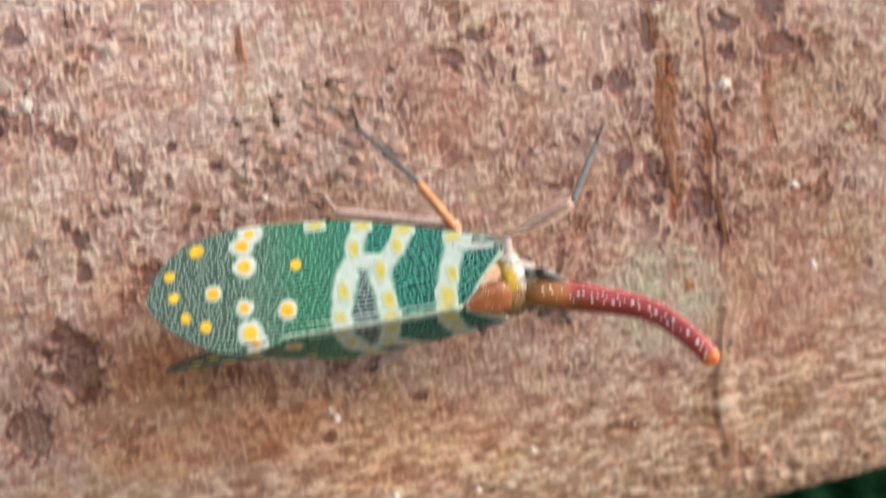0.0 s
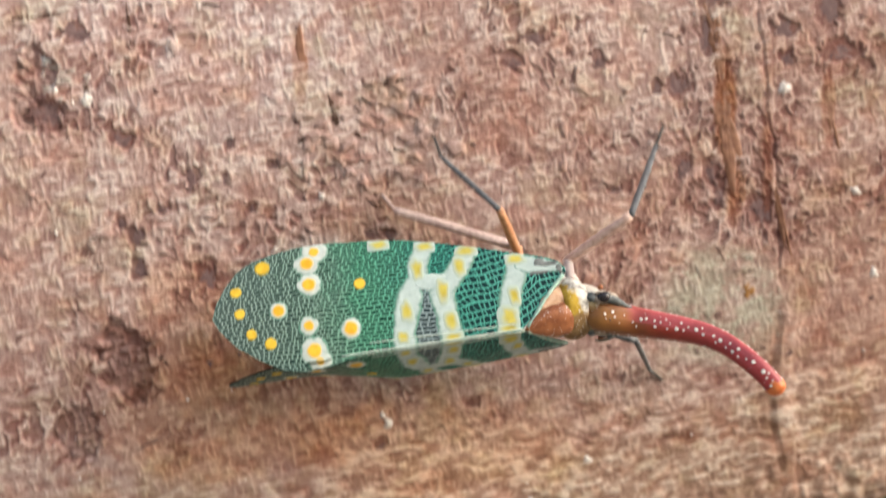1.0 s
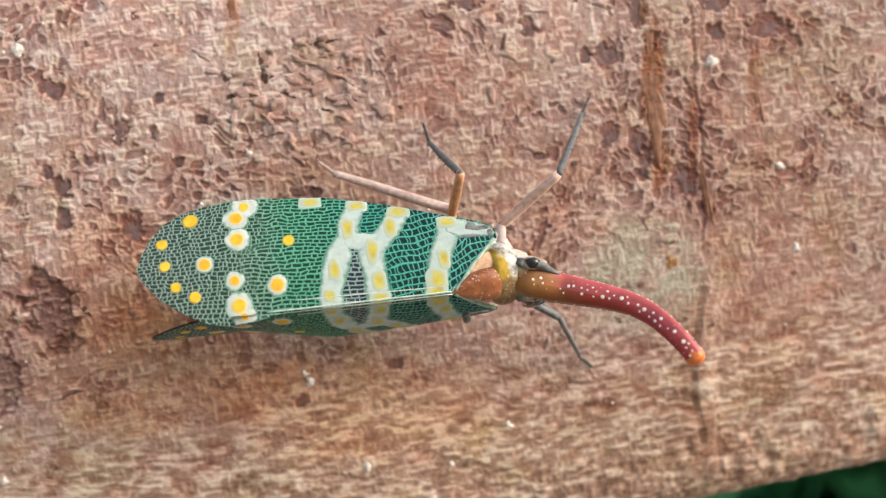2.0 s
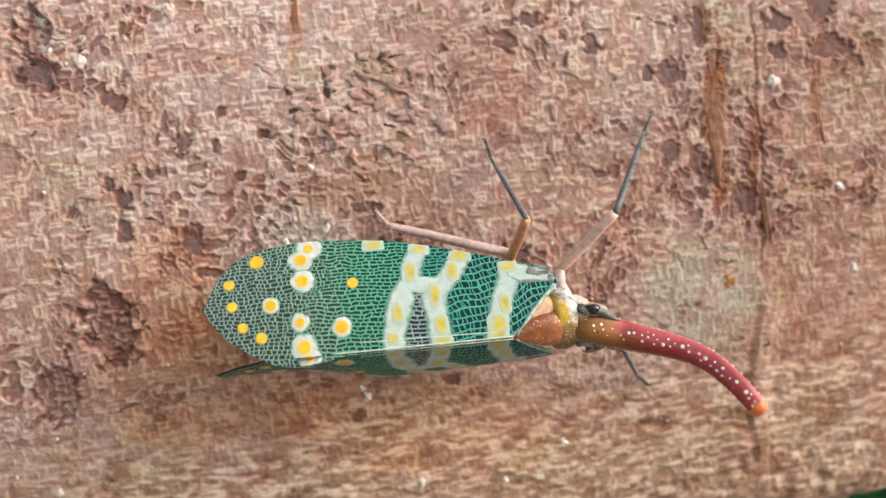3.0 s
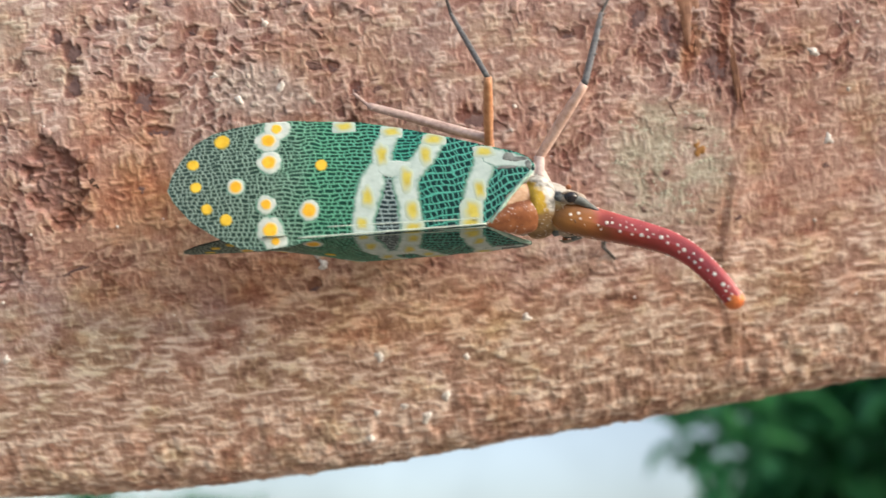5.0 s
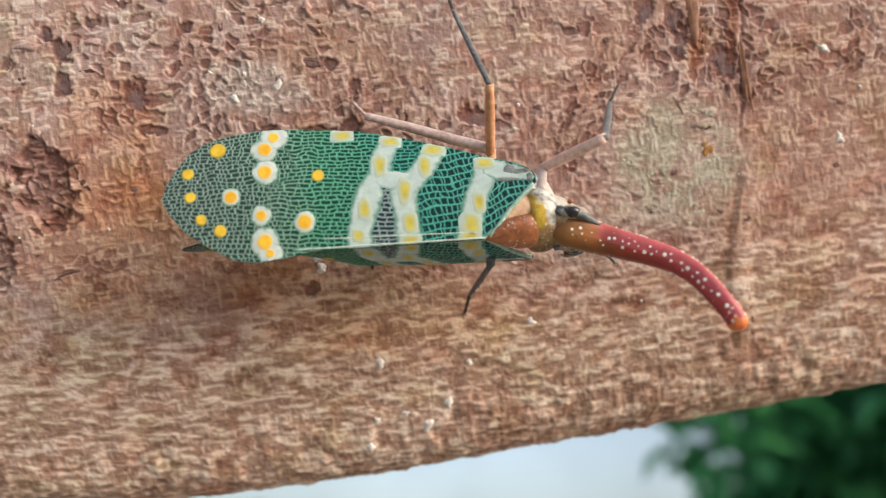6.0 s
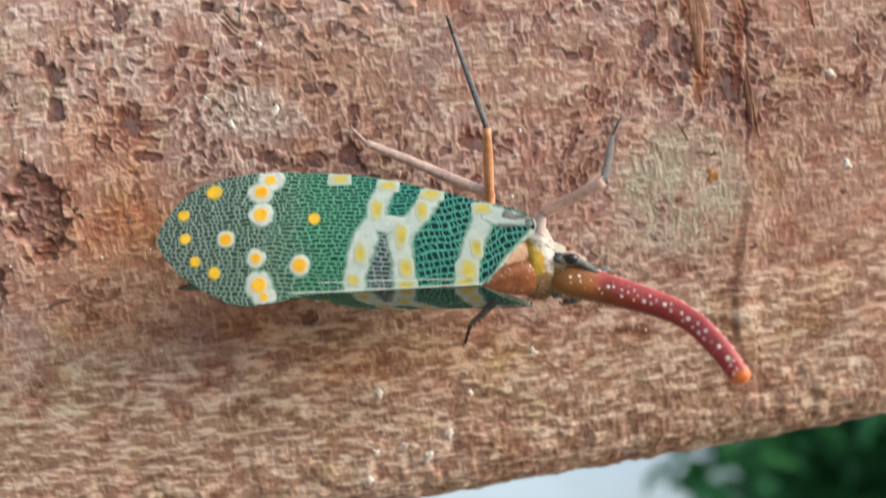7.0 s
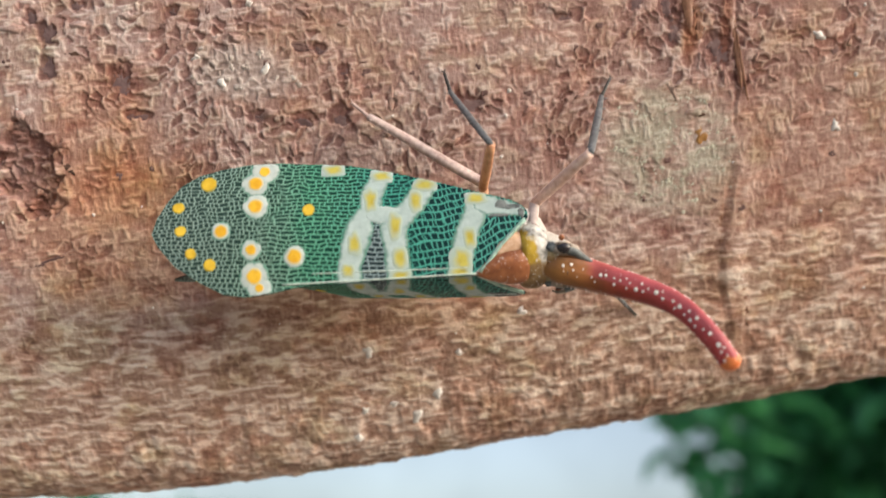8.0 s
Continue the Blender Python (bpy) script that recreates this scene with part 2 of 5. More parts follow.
def wing_material():
    """Green membrane with a net of pale veins (attribute vein), slate between the bands (attribute slate); the UV map is the wing in millimetres."""
    m = Nodes("veined_wing", rough=0.5, spec=0.14)
    uv = m.tree.nodes.new("ShaderNodeSeparateXYZ")
    m.tree.links.new(m.coord.outputs["UV"], uv.inputs[0])
    net, slate = m.tree.nodes.new("ShaderNodeAttribute"), m.tree.nodes.new("ShaderNodeAttribute")
    net.attribute_name, slate.attribute_name = "vein", "slate"
    speck = m.noise((5, 5, 5), 3.0, source="UV")
    drift = m.noise((0.7, 0.7, 0.7), 3.0, source="UV")
    along = m.span(m.math("ADD", uv.outputs[0], m.math("MULTIPLY", m.math("SUBTRACT", drift, 0.5), 4.0)), -28.0, 2.0)
    green = m.ramp(along, (0.0, (0.020, 0.046, 0.041)), (0.25, (0.013, 0.044, 0.032)), (0.42, (0.0036, 0.050, 0.033)),
                   (0.58, (0.0014, 0.032, 0.019)), (0.70, (0.0010, 0.030, 0.028)), (1.0, (0.0010, 0.026, 0.029)))
    green = m.mix(m.math("MULTIPLY", slate.outputs["Fac"], 0.85), green, (0.012, 0.025, 0.032))
    green = m.mix(m.span(speck, 0.3, 0.7, 0.0, 0.5), green, m.mix(1.0, green, (0.5, 0.55, 0.55), "MULTIPLY"))
    veins = m.ramp(along, (0.0, (0.25, 0.34, 0.31)), (0.25, (0.23, 0.38, 0.31)), (0.42, (0.13, 0.40, 0.27)), (0.58, (0.12, 0.41, 0.30)), (0.75, (0.065, 0.36, 0.28)), (1.0, (0.09, 0.38, 0.32)))
    veins = m.mix(slate.outputs["Fac"], veins, (0.27, 0.36, 0.38))
    colour = m.mix(m.math("MULTIPLY", net.outputs["Fac"], m.span(speck, 0.35, 0.55, 0.65, 1.0)), green, veins)
    m.bump(speck, 0.25, 0.00004)
    return m.done(colour, m.span(drift, 0.3, 0.7, 0.42, 0.58))


def horn_material():
    m = Nodes("horn", rough=0.38, spec=0.5)
    sep = m.tree.nodes.new("ShaderNodeSeparateXYZ")
    m.tree.links.new(m.coord.outputs["Object"], sep.inputs[0])
    grain = m.noise((900, 900, 900), 4.0)
    drift = m.noise((300, 300, 300), 2.0)
    along = m.math("ADD", sep.outputs[0], m.math("MULTIPLY", m.math("SUBTRACT", drift, 0.5), 0.003))
    tone_side = m.tree.nodes.new("ShaderNodeAttribute")
    tone_side.attribute_name = "tone_side"
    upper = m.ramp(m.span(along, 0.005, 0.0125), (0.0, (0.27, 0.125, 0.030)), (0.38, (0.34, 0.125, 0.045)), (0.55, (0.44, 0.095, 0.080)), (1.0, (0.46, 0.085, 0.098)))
    # underside: browner of its own, and darkened with its shade put into the colour
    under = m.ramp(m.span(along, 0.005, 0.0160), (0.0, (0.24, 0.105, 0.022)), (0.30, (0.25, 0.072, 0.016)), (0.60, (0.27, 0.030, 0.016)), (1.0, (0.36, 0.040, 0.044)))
    turn = m.math("ADD", tone_side.outputs["Fac"], m.math("MULTIPLY", m.math("SUBTRACT", grain, 0.5), 0.15))
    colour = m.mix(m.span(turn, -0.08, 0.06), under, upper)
    colour = m.mix(m.span(grain, 0.35, 0.65, 0.0, 0.5), colour, m.mix(1.0, colour, (0.55, 0.45, 0.45), "MULTIPLY"))
    m.bump(grain, 0.15, 0.0001)
    return m.done(colour)


def plate_material(name, middle, flank, rim, edges):
    """A back plate whose colour changes from the midline to its sides (metres from the midline)."""
    m = Nodes(name, rough=0.5, spec=0.35)
    sep = m.tree.nodes.new("ShaderNodeSeparateXYZ")
    m.tree.links.new(m.coord.outputs["Object"], sep.inputs[0])
    grain = m.noise((1200, 1200, 1200), 4.0)
    off = m.math("ADD", m.math("ABSOLUTE", sep.outputs[1]), m.math("MULTIPLY", m.math("SUBTRACT", grain, 0.5), 0.0012))
    colour = m.mix(m.span(off, edges[0], edges[0] + 0.0005), middle, flank)
    colour = m.mix(m.span(off, edges[1], edges[1] + 0.0005), colour, rim)
    colour = m.mix(m.span(grain, 0.35, 0.65, 0.0, 0.5), colour, m.mix(1.0, colour, (0.5, 0.45, 0.42), "MULTIPLY"))
    m.bump(grain, 0.25, 0.0001)
    return m.done(colour)


def collar_material():
    """Yellow rear half, greyish white front half, brown along the midline."""
    m = Nodes("yellow_collar", rough=0.5, spec=0.35)
    sep = m.tree.nodes.new("ShaderNodeSeparateXYZ")
    m.tree.links.new(m.coord.outputs["Object"], sep.inputs[0])
    grain = m.noise((1300, 1300, 1300), 4.0)
    fleck = m.noise((700, 700, 700), 3.0, shift=(2, 5, 1))
    wob = m.math("MULTIPLY", m.math("SUBTRACT", fleck, 0.5), 0.0022)
    side = m.math("ADD", m.math("ABSOLUTE", sep.outputs[1]), wob)
    along = m.math("ADD", sep.outputs[0], wob)
    white = m.ramp(grain, (0.34, (0.16, 0.15, 0.14)), (0.5, (0.52, 0.50, 0.46)), (0.62, (0.72, 0.70, 0.66)))
    yellow = m.ramp(grain, (0.32, (0.30, 0.16, 0.02)), (0.60, (0.60, 0.40, 0.05)))
    colour = m.mix(m.span(along, 0.0042, 0.0046), yellow, white)
    colour = m.mix(m.span(side, 0.0023, 0.0027), colour, white)
    colour = m.mix(m.span(m.math("ADD", sep.outputs[1], wob), 0.0008, 0.0002), colour, m.ramp(grain, (0.32, (0.13, 0.06, 0.02)), (0.6, (0.32, 0.20, 0.09))))
    m.bump(grain, 0.3, 0.0001)
    return m.done(colour)


def soft_material(name, dark, light, edge, start, full, rough=0.55):
    """A mark on the wing that melts into the colour round it towards its edge (attribute fade: 0 at the edge)."""
    m = Nodes(name, rough=rough, spec=0.25)
    fade = m.tree.nodes.new("ShaderNodeAttribute")
    fade.attribute_name = "fade"
    grain = m.noise((1500, 1500, 1500), 3.0, 0.5)
    drift = m.noise((420, 420, 420), 2.0)
    tone = m.math("ADD", m.math("MULTIPLY", grain, 0.6), m.math("MULTIPLY", drift, 0.4))
    colour = m.ramp(tone, (0.36, dark), (0.62, light))
    rim = m.math("ADD", fade.outputs["Fac"], m.math("MULTIPLY", m.math("SUBTRACT", grain, 0.5), 0.5))
    colour = m.mix(m.span(rim, start, full), edge, colour)
    m.bump(grain, 0.2, 0.00006)
    return m.done(colour)


BARK = bark_material()
WING = wing_material()
HORN = horn_material()
HORN_TIP = plain_material("orange_tip", (0.50, 0.11, 0.028), (0.76, 0.23, 0.065), 1500, 0.4)
WAX_DOT = plain_material("white_wax", (0.70, 0.62, 0.58), (0.88, 0.84, 0.80), 4000, 0.8)
WHITE_BAND = soft_material("white_band", (0.33, 0.42, 0.42), (0.44, 0.54, 0.53), (0.07, 0.20, 0.15), 0.0, 0.42)
WHITE_RING = soft_material("white_ring", (0.37, 0.43, 0.42), (0.50, 0.56, 0.54), (0.10, 0.24, 0.18), 0.0, 0.22)
WHITE_BLOCK = soft_material("white_block", (0.33, 0.42, 0.42), (0.44, 0.54, 0.53), (0.36, 0.45, 0.43), 0.0, 0.15)
PALE_GREEN = soft_material("pale_green", (0.35, 0.42, 0.19), (0.45, 0.52, 0.27), (0.36, 0.46, 0.44), 0.0, 0.9)
YELLOW = soft_material("yellow_dash", (0.40, 0.33, 0.040), (0.52, 0.46, 0.09), (0.37, 0.46, 0.40), 0.02, 0.75)
ORANGE = soft_material("orange_eye_spot", (0.62, 0.32, 0.012), (0.76, 0.46, 0.035), (0.56, 0.52, 0.34), 0.0, 0.35)
DOT = soft_material("orange_dot", (0.56, 0.36, 0.02), (0.72, 0.50, 0.05), (0.28, 0.24, 0.05), 0.0, 0.3)
SCUTUM = plain_material("brown_scutum", (0.19, 0.058, 0.022), (0.42, 0.155, 0.060), 1100, 0.5, 0.3)
COLLAR = collar_material()
WAX_SIDE = plain_material("waxy_side", (0.40, 0.37, 0.35), (0.66, 0.62, 0.59), 1100, 0.7, 0.4)
GREY_MARK = plain_material("grey_mark", (0.05, 0.06, 0.065), (0.20, 0.22, 0.22), 1600, 0.6, 0.2)
HEAD = plate_material("head_skin", (0.22, 0.10, 0.028), (0.42, 0.34, 0.20), (0.56, 0.53, 0.48), (0.0008, 0.0013))
EYE = plain_material("eye", (0.012, 0.010, 0.012), (0.03, 0.025, 0.03), 2000, 0.12, 0.02)
EYE_RIM = plain_material("eye_rim", (0.20, 0.16, 0.13), (0.48, 0.40, 0.32), 2000, 0.5, 0.1)
ABDOMEN = plain_material("abdomen", (0.40, 0.28, 0.10), (0.60, 0.46, 0.20), 700, 0.6, 0.2)
FEMUR_PINK = plain_material("pinkish_leg", (0.42, 0.29, 0.26), (0.70, 0.56, 0.52), 1800, 0.5, 0.2)
COXA = plain_material("whitish_joint", (0.42, 0.34, 0.32), (0.62, 0.53, 0.50), 1500, 0.75, 0.3, 0.2)
FEMUR_ROSE = plain_material("rose_leg", (0.54, 0.34, 0.27), (0.80, 0.60, 0.52), 1800, 0.45, 0.2)
FEMUR_ORANGE = plain_material("orange_leg", (0.44, 0.19, 0.09), (0.66, 0.36, 0.20), 1800, 0.45, 0.2)
TIBIA_GREY = plain_material("grey_leg", (0.055, 0.06, 0.068), (0.17, 0.18, 0.19), 2200, 0.5, 0.25)
TARSUS_DARK = plain_material("dark_foot", (0.02, 0.018, 0.018), (0.07, 0.06, 0.055), 2500, 0.5, 0.2)
PIT = plain_material("dark_bark_scar", (0.090, 0.052, 0.050), (0.23, 0.138, 0.125), 1500, 0.85, 0.5, 0.25)
SCAR_FLOOR = plain_material("purplish_scar_floor", (0.115, 0.068, 0.070), (0.215, 0.142, 0.142), 1200, 0.8, 0.35, 0.25)
GAP = plain_material("dark_gap", (0.040, 0.023, 0.018), (0.13, 0.074, 0.056), 1500, 0.9, 0.5, 0.2)
ORANGE_WOOD = plain_material("orange_wood", (0.24, 0.11, 0.035), (0.42, 0.22, 0.07), 1500, 0.6, 0.4, 0.3)
GUM = plain_material("gum_streak", (0.15, 0.060, 0.034), (0.33, 0.160, 0.095), 1300, 0.55, 0.5)
FLECK = plain_material("pale_fleck", (0.50, 0.46, 0.44), (0.80, 0.77, 0.75), 2600, 0.8, 0.4)
LICHEN = plain_material("grey_lichen", (0.27, 0.25, 0.19), (0.58, 0.57, 0.48), 1500, 0.9, 0.4, 0.2)
LICHEN_PALE = plain_material("pale_crust", (0.34, 0.28, 0.25), (0.60, 0.54, 0.50), 1800, 0.9, 0.4, 0.2)
EARTH = plain_material("dry_earth", (0.22, 0.195, 0.15), (0.36, 0.33, 0.27), 6, 0.9, 0.3, 0.2)
def leaf_material():
    m = Nodes("leaf", rough=0.6, spec=0.3)
    tone = m.tree.nodes.new("ShaderNodeNewGeometry").outputs["Random Per Island"]
    colour = m.ramp(tone, (0.0, (0.052, 0.20, 0.125)), (0.6, (0.066, 0.245, 0.150)), (1.0, (0.088, 0.29, 0.180)))
    grain = m.noise((60, 60, 60), 3.0)
    colour = m.mix(m.span(grain, 0.3, 0.7, 0.0, 0.4), colour, m.mix(1.0, colour, (0.6, 0.65, 0.6), "MULTIPLY"))
    m.done(colour)
    through_light = m.tree.nodes.new("ShaderNodeBsdfTranslucent")
    m.put(through_light.inputs["Color"], m.mix(1.0, colour, (1.3, 1.5, 0.8), "MULTIPLY"))
    both = m.tree.nodes.new("ShaderNodeMixShader")
    both.inputs[0].default_value = 0.65
    m.tree.links.new(m.bsdf.outputs[0], both.inputs[1])
    m.tree.links.new(through_light.outputs[0], both.inputs[2])
    m.tree.links.new(both.outputs[0], m.tree.nodes["Material Output"].inputs["Surface"])
    return m.mat


LEAF = leaf_material()
WOOD = plain_material("tree_bark", (0.10, 0.07, 0.045), (0.20, 0.15, 0.10), 25, 0.9, 0.5, 0.2)


# ---- helpers for shapes ----
def finish(bm, material, smooth=True):
    bmesh.ops.recalc_face_normals(bm, faces=bm.faces)
    me = bpy.data.meshes.new("mesh")
    bm.to_mesh(me)
    bm.free()
    if smooth:
        me.polygons.foreach_set("use_smooth", [True] * len(me.polygons))
    me.materials.append(material)
    return me


def part(name, bm, material, parent, label="", smooth=True):
    """One mesh object under a thing or under a part."""
    me = bm if isinstance(bm, bpy.types.Mesh) else finish(bm, material, smooth)
    me.name = name
    ob = new(name, me)
    ob.parent = parent
    if label:
        ob["label"] = label
    return ob


def grid_mesh(bm, rows, closed=False):
    """Joins rows of points of equal length by quads; closed: each row is a ring."""
    made = [[bm.verts.new(p) for p in row] for row in rows]
    n = len(made[0])
    for a, b in zip(made, made[1:]):
        for i in range(n if closed else n - 1):
            j = (i + 1) % n
            bm.faces.new((a[i], a[j], b[j], b[i]))
    return made


def tube(bm, centres, radii, sides=14, squash=None, keel=0.0):
    """A tapered tube with closed, rounded ends along a line of points (metres)."""
    pts = [Vector(c) for c in centres]
    rings = []
    side = Vector((0, 0, 1))
    for i, c in enumerate(pts):
        way = (pts[min(i + 1, len(pts) - 1)] - pts[max(i - 1, 0)]).normalized()
        a = way.cross(side)
        if a.length < 1e-6:
            a = way.cross(Vector((0, 1, 0)))
        a.normalize()
        b = a.cross(way).normalized()
        side = b
        ry = 1.0 if squash is None else squash
        rings.append([c + (a * math.cos(q) * ry + b * math.sin(q)) * radii[i] * (1 + keel * math.cos(4 * q + 0.6)) for q in (2 * math.pi * k / sides for k in range(sides))])
    made = grid_mesh(bm, rings, True)
    bm.faces.new(list(reversed(made[0])))
    bm.faces.new(made[-1])


def smooth_line(points, steps):
    """Catmull-Rom through points of any dimension."""
    p = np.array(points, float)
    p = np.vstack([2 * p[0] - p[1], p, 2 * p[-1] - p[-2]])
    out = []
    for i in range(1, len(p) - 2):
        for k in range(steps):
            t = k / steps
            out.append(0.5 * (2 * p[i] + (p[i + 1] - p[i - 1]) * t + (2 * p[i - 1] - 5 * p[i] + 4 * p[i + 1] - p[i + 2]) * t ** 2
                              + (3 * p[i] - p[i - 1] - 3 * p[i + 1] + p[i + 2]) * t ** 3))
    out.append(p[-2])
    return np.array(out)


def ellipsoid(bm, centre, radii, seg=28, rings=18, rough=0.0, seed=0.0):
    cx, cy, cz = centre
    rows = []
    for i in range(1, rings):
        th = math.pi * i / rings
        row = []
        for k in range(seg):
            ph = 2 * math.pi * k / seg
            d = Vector((math.cos(th), math.sin(th) * math.cos(ph), math.sin(th) * math.sin(ph)))
            f = 1.0 + rough * noise.noise(d * 3.0 + Vector((seed, 0, 0)))
            row.append(((cx + radii[0] * d.x * f) * MM, (cy + radii[1] * d.y * f) * MM, (cz + radii[2] * d.z * f) * MM))
        rows.append(row)
    made = grid_mesh(bm, rows, True)
    bm.faces.new(made[0])
    bm.faces.new(made[-1])


# ---- the relief of the bark (millimetres) ----
TABLE = np.random.RandomState(7).rand(256, 256)


def value_noise(x, y, seed=0):
    x, y = np.asarray(x, float) + seed * 17.31, np.asarray(y, float) + seed * 9.77
    xi, yi = np.floor(x).astype(int), np.floor(y).astype(int)
    fx, fy = x - xi, y - yi
    fx, fy = fx * fx * fx * (fx * (fx * 6 - 15) + 10), fy * fy * fy * (fy * (fy * 6 - 15) + 10)
    a, b = TABLE[xi % 256, yi % 256], TABLE[(xi + 1) % 256, yi % 256]
    c, d = TABLE[xi % 256, (yi + 1) % 256], TABLE[(xi + 1) % 256, (yi + 1) % 256]
    return (a * (1 - fx) + b * fx) * (1 - fy) + (c * (1 - fx) + d * fx) * fy


def fbm(x, y, octaves=4, seed=0, gain=0.5):
    total, amp, norm = 0.0, 1.0, 0.0
    for o in range(octaves):
        total = total + amp * value_noise(x * 2 ** o, y * 2 ** o, seed + o)
        norm += amp
        amp *= gain
    return total / norm


AXIS = radians(10.8)
CA, SA = math.cos(AXIS), math.sin(AXIS)


def cells(x, y, seed, power=2.6):
    """Distance to the nearest border of a net of uneven cells, and a number of its own for each cell."""
    xi, yi = np.floor(x), np.floor(y)
    best, second, own = np.full(np.shape(x), 9.0), np.full(np.shape(x), 9.0), np.zeros(np.shape(x))
    for dx in (-1, 0, 1):
        for dy in (-1, 0, 1):
            cx, cy = (xi + dx).astype(int), (yi + dy).astype(int)
            a, b = (cx * 31 + cy * 7 + seed * 13) % 256, (cy * 37 + cx * 3 + seed * 29) % 256
            px, py = cx + 0.1 + 0.8 * TABLE[a, b], cy + 0.1 + 0.8 * TABLE[b, a]
            d = (np.abs(px - x) ** power + np.abs(py - y) ** power) ** (1 / power)
            nearer = d < best
            second = np.where(nearer, best, np.minimum(second, d))
            own = np.where(nearer, TABLE[(a + 91) % 256, (b + 53) % 256], own)
            best = np.where(nearer, d, best)
    return second - best, own


def smooth(x, low, high):
    f = np.clip((x - low) / (high - low), 0, 1)
    return f * f * (3 - 2 * f)


# places where the outer bark has come away: along, across, half sizes, depth
HOLLOWS = ((-42.0, 18.8, 2.2, 1.1, 0.7), (-42.8, 18.9, 2.3, 2.2, 0.6), (-41.8, 22.8, 1.7, 2.8, 0.8), (-39.7, -7.3, 2.6, 3.9, 0.9), (-46.3, -13.6, 2.2, 3.0, 0.8), (-38.3, -10.8, 1.6, 1.2, 0.6))

# shallow scars, flat and dark, where a flake has dropped: x, y on the bark, half sizes
SCARS = [
    (-30.4, 3.6, 1, 1.5), (-26.5, 7.4, 0.56, 0.9), (-21.9, 5.1, 0.9, 0.56), (-35.8, -1.8, 0.9, 0.9), (-35.8, -4.9, 0.9, 1.3), (-29.2, -5.7, 1.3, 0.9),
    (12.5, 2.1, 1, 0.56), (19.5, 4.1, 0.9, 1.6), (22.3, 3.8, 0.9, 1.3), (23.3, 1.5, 0.9, 1.7), (28.0, -0.7, 1.2, 1.5), (19.5, 12.6, 1.2, 0.9),
    (-12.4, -24.0, 0.7, 0.8), (-2.6, -20.2, 0.8, 0.6), (-37.4, -0.2, 0.78, 0.67), (-33.4, 0.9, 0.78, 0.56), (-12.3, -8.8, 1.2, 0.9), (-16.6, -8.7, 0.9, 0.56), (-27.8, -9.1, 1.5, 0.56),
    (-8.8, -8.4, 0.9, 1.2), (-8.4, -4.1, 0.67, 0.56), (-10.8, -2.1, 0.67, 0.56), (-24.5, 0.9, 0.67, 0.56), (3.0, -6.6, 2, 0.9), (22.3, 17.5, 1, 2),
    (22.9, 21.6, 1.6, 1.2), (30.0, 18.3, 1.6, 1.3), (35.0, 20.4, 1.6, 2.1), (36.2, 15.8, 2.6, 1.2), (30.6, 15.2, 1, 0.9), (18.6, 12.6, 1, 1.6),
    (16.8, 12.3, 0.5, 1), (11.0, 15.2, 1.1, 1), (2.0, 15.2, 1.2, 1), (4.2, 17.6, 1.8, 0.78), (27.2, 0.2, 1, 1.2), (-37.2, 7.8, 1.3, 1),
    (-26.9, 3.7, 0.56, 0.78), (-44.4, 10.6, 1.9, 1.9), (-42.0, 18.7, 1.9, 1.1), (-29.1, -5.8, 1.2, 1.5), (-35.8, -1.6, 1, 1.3),
]


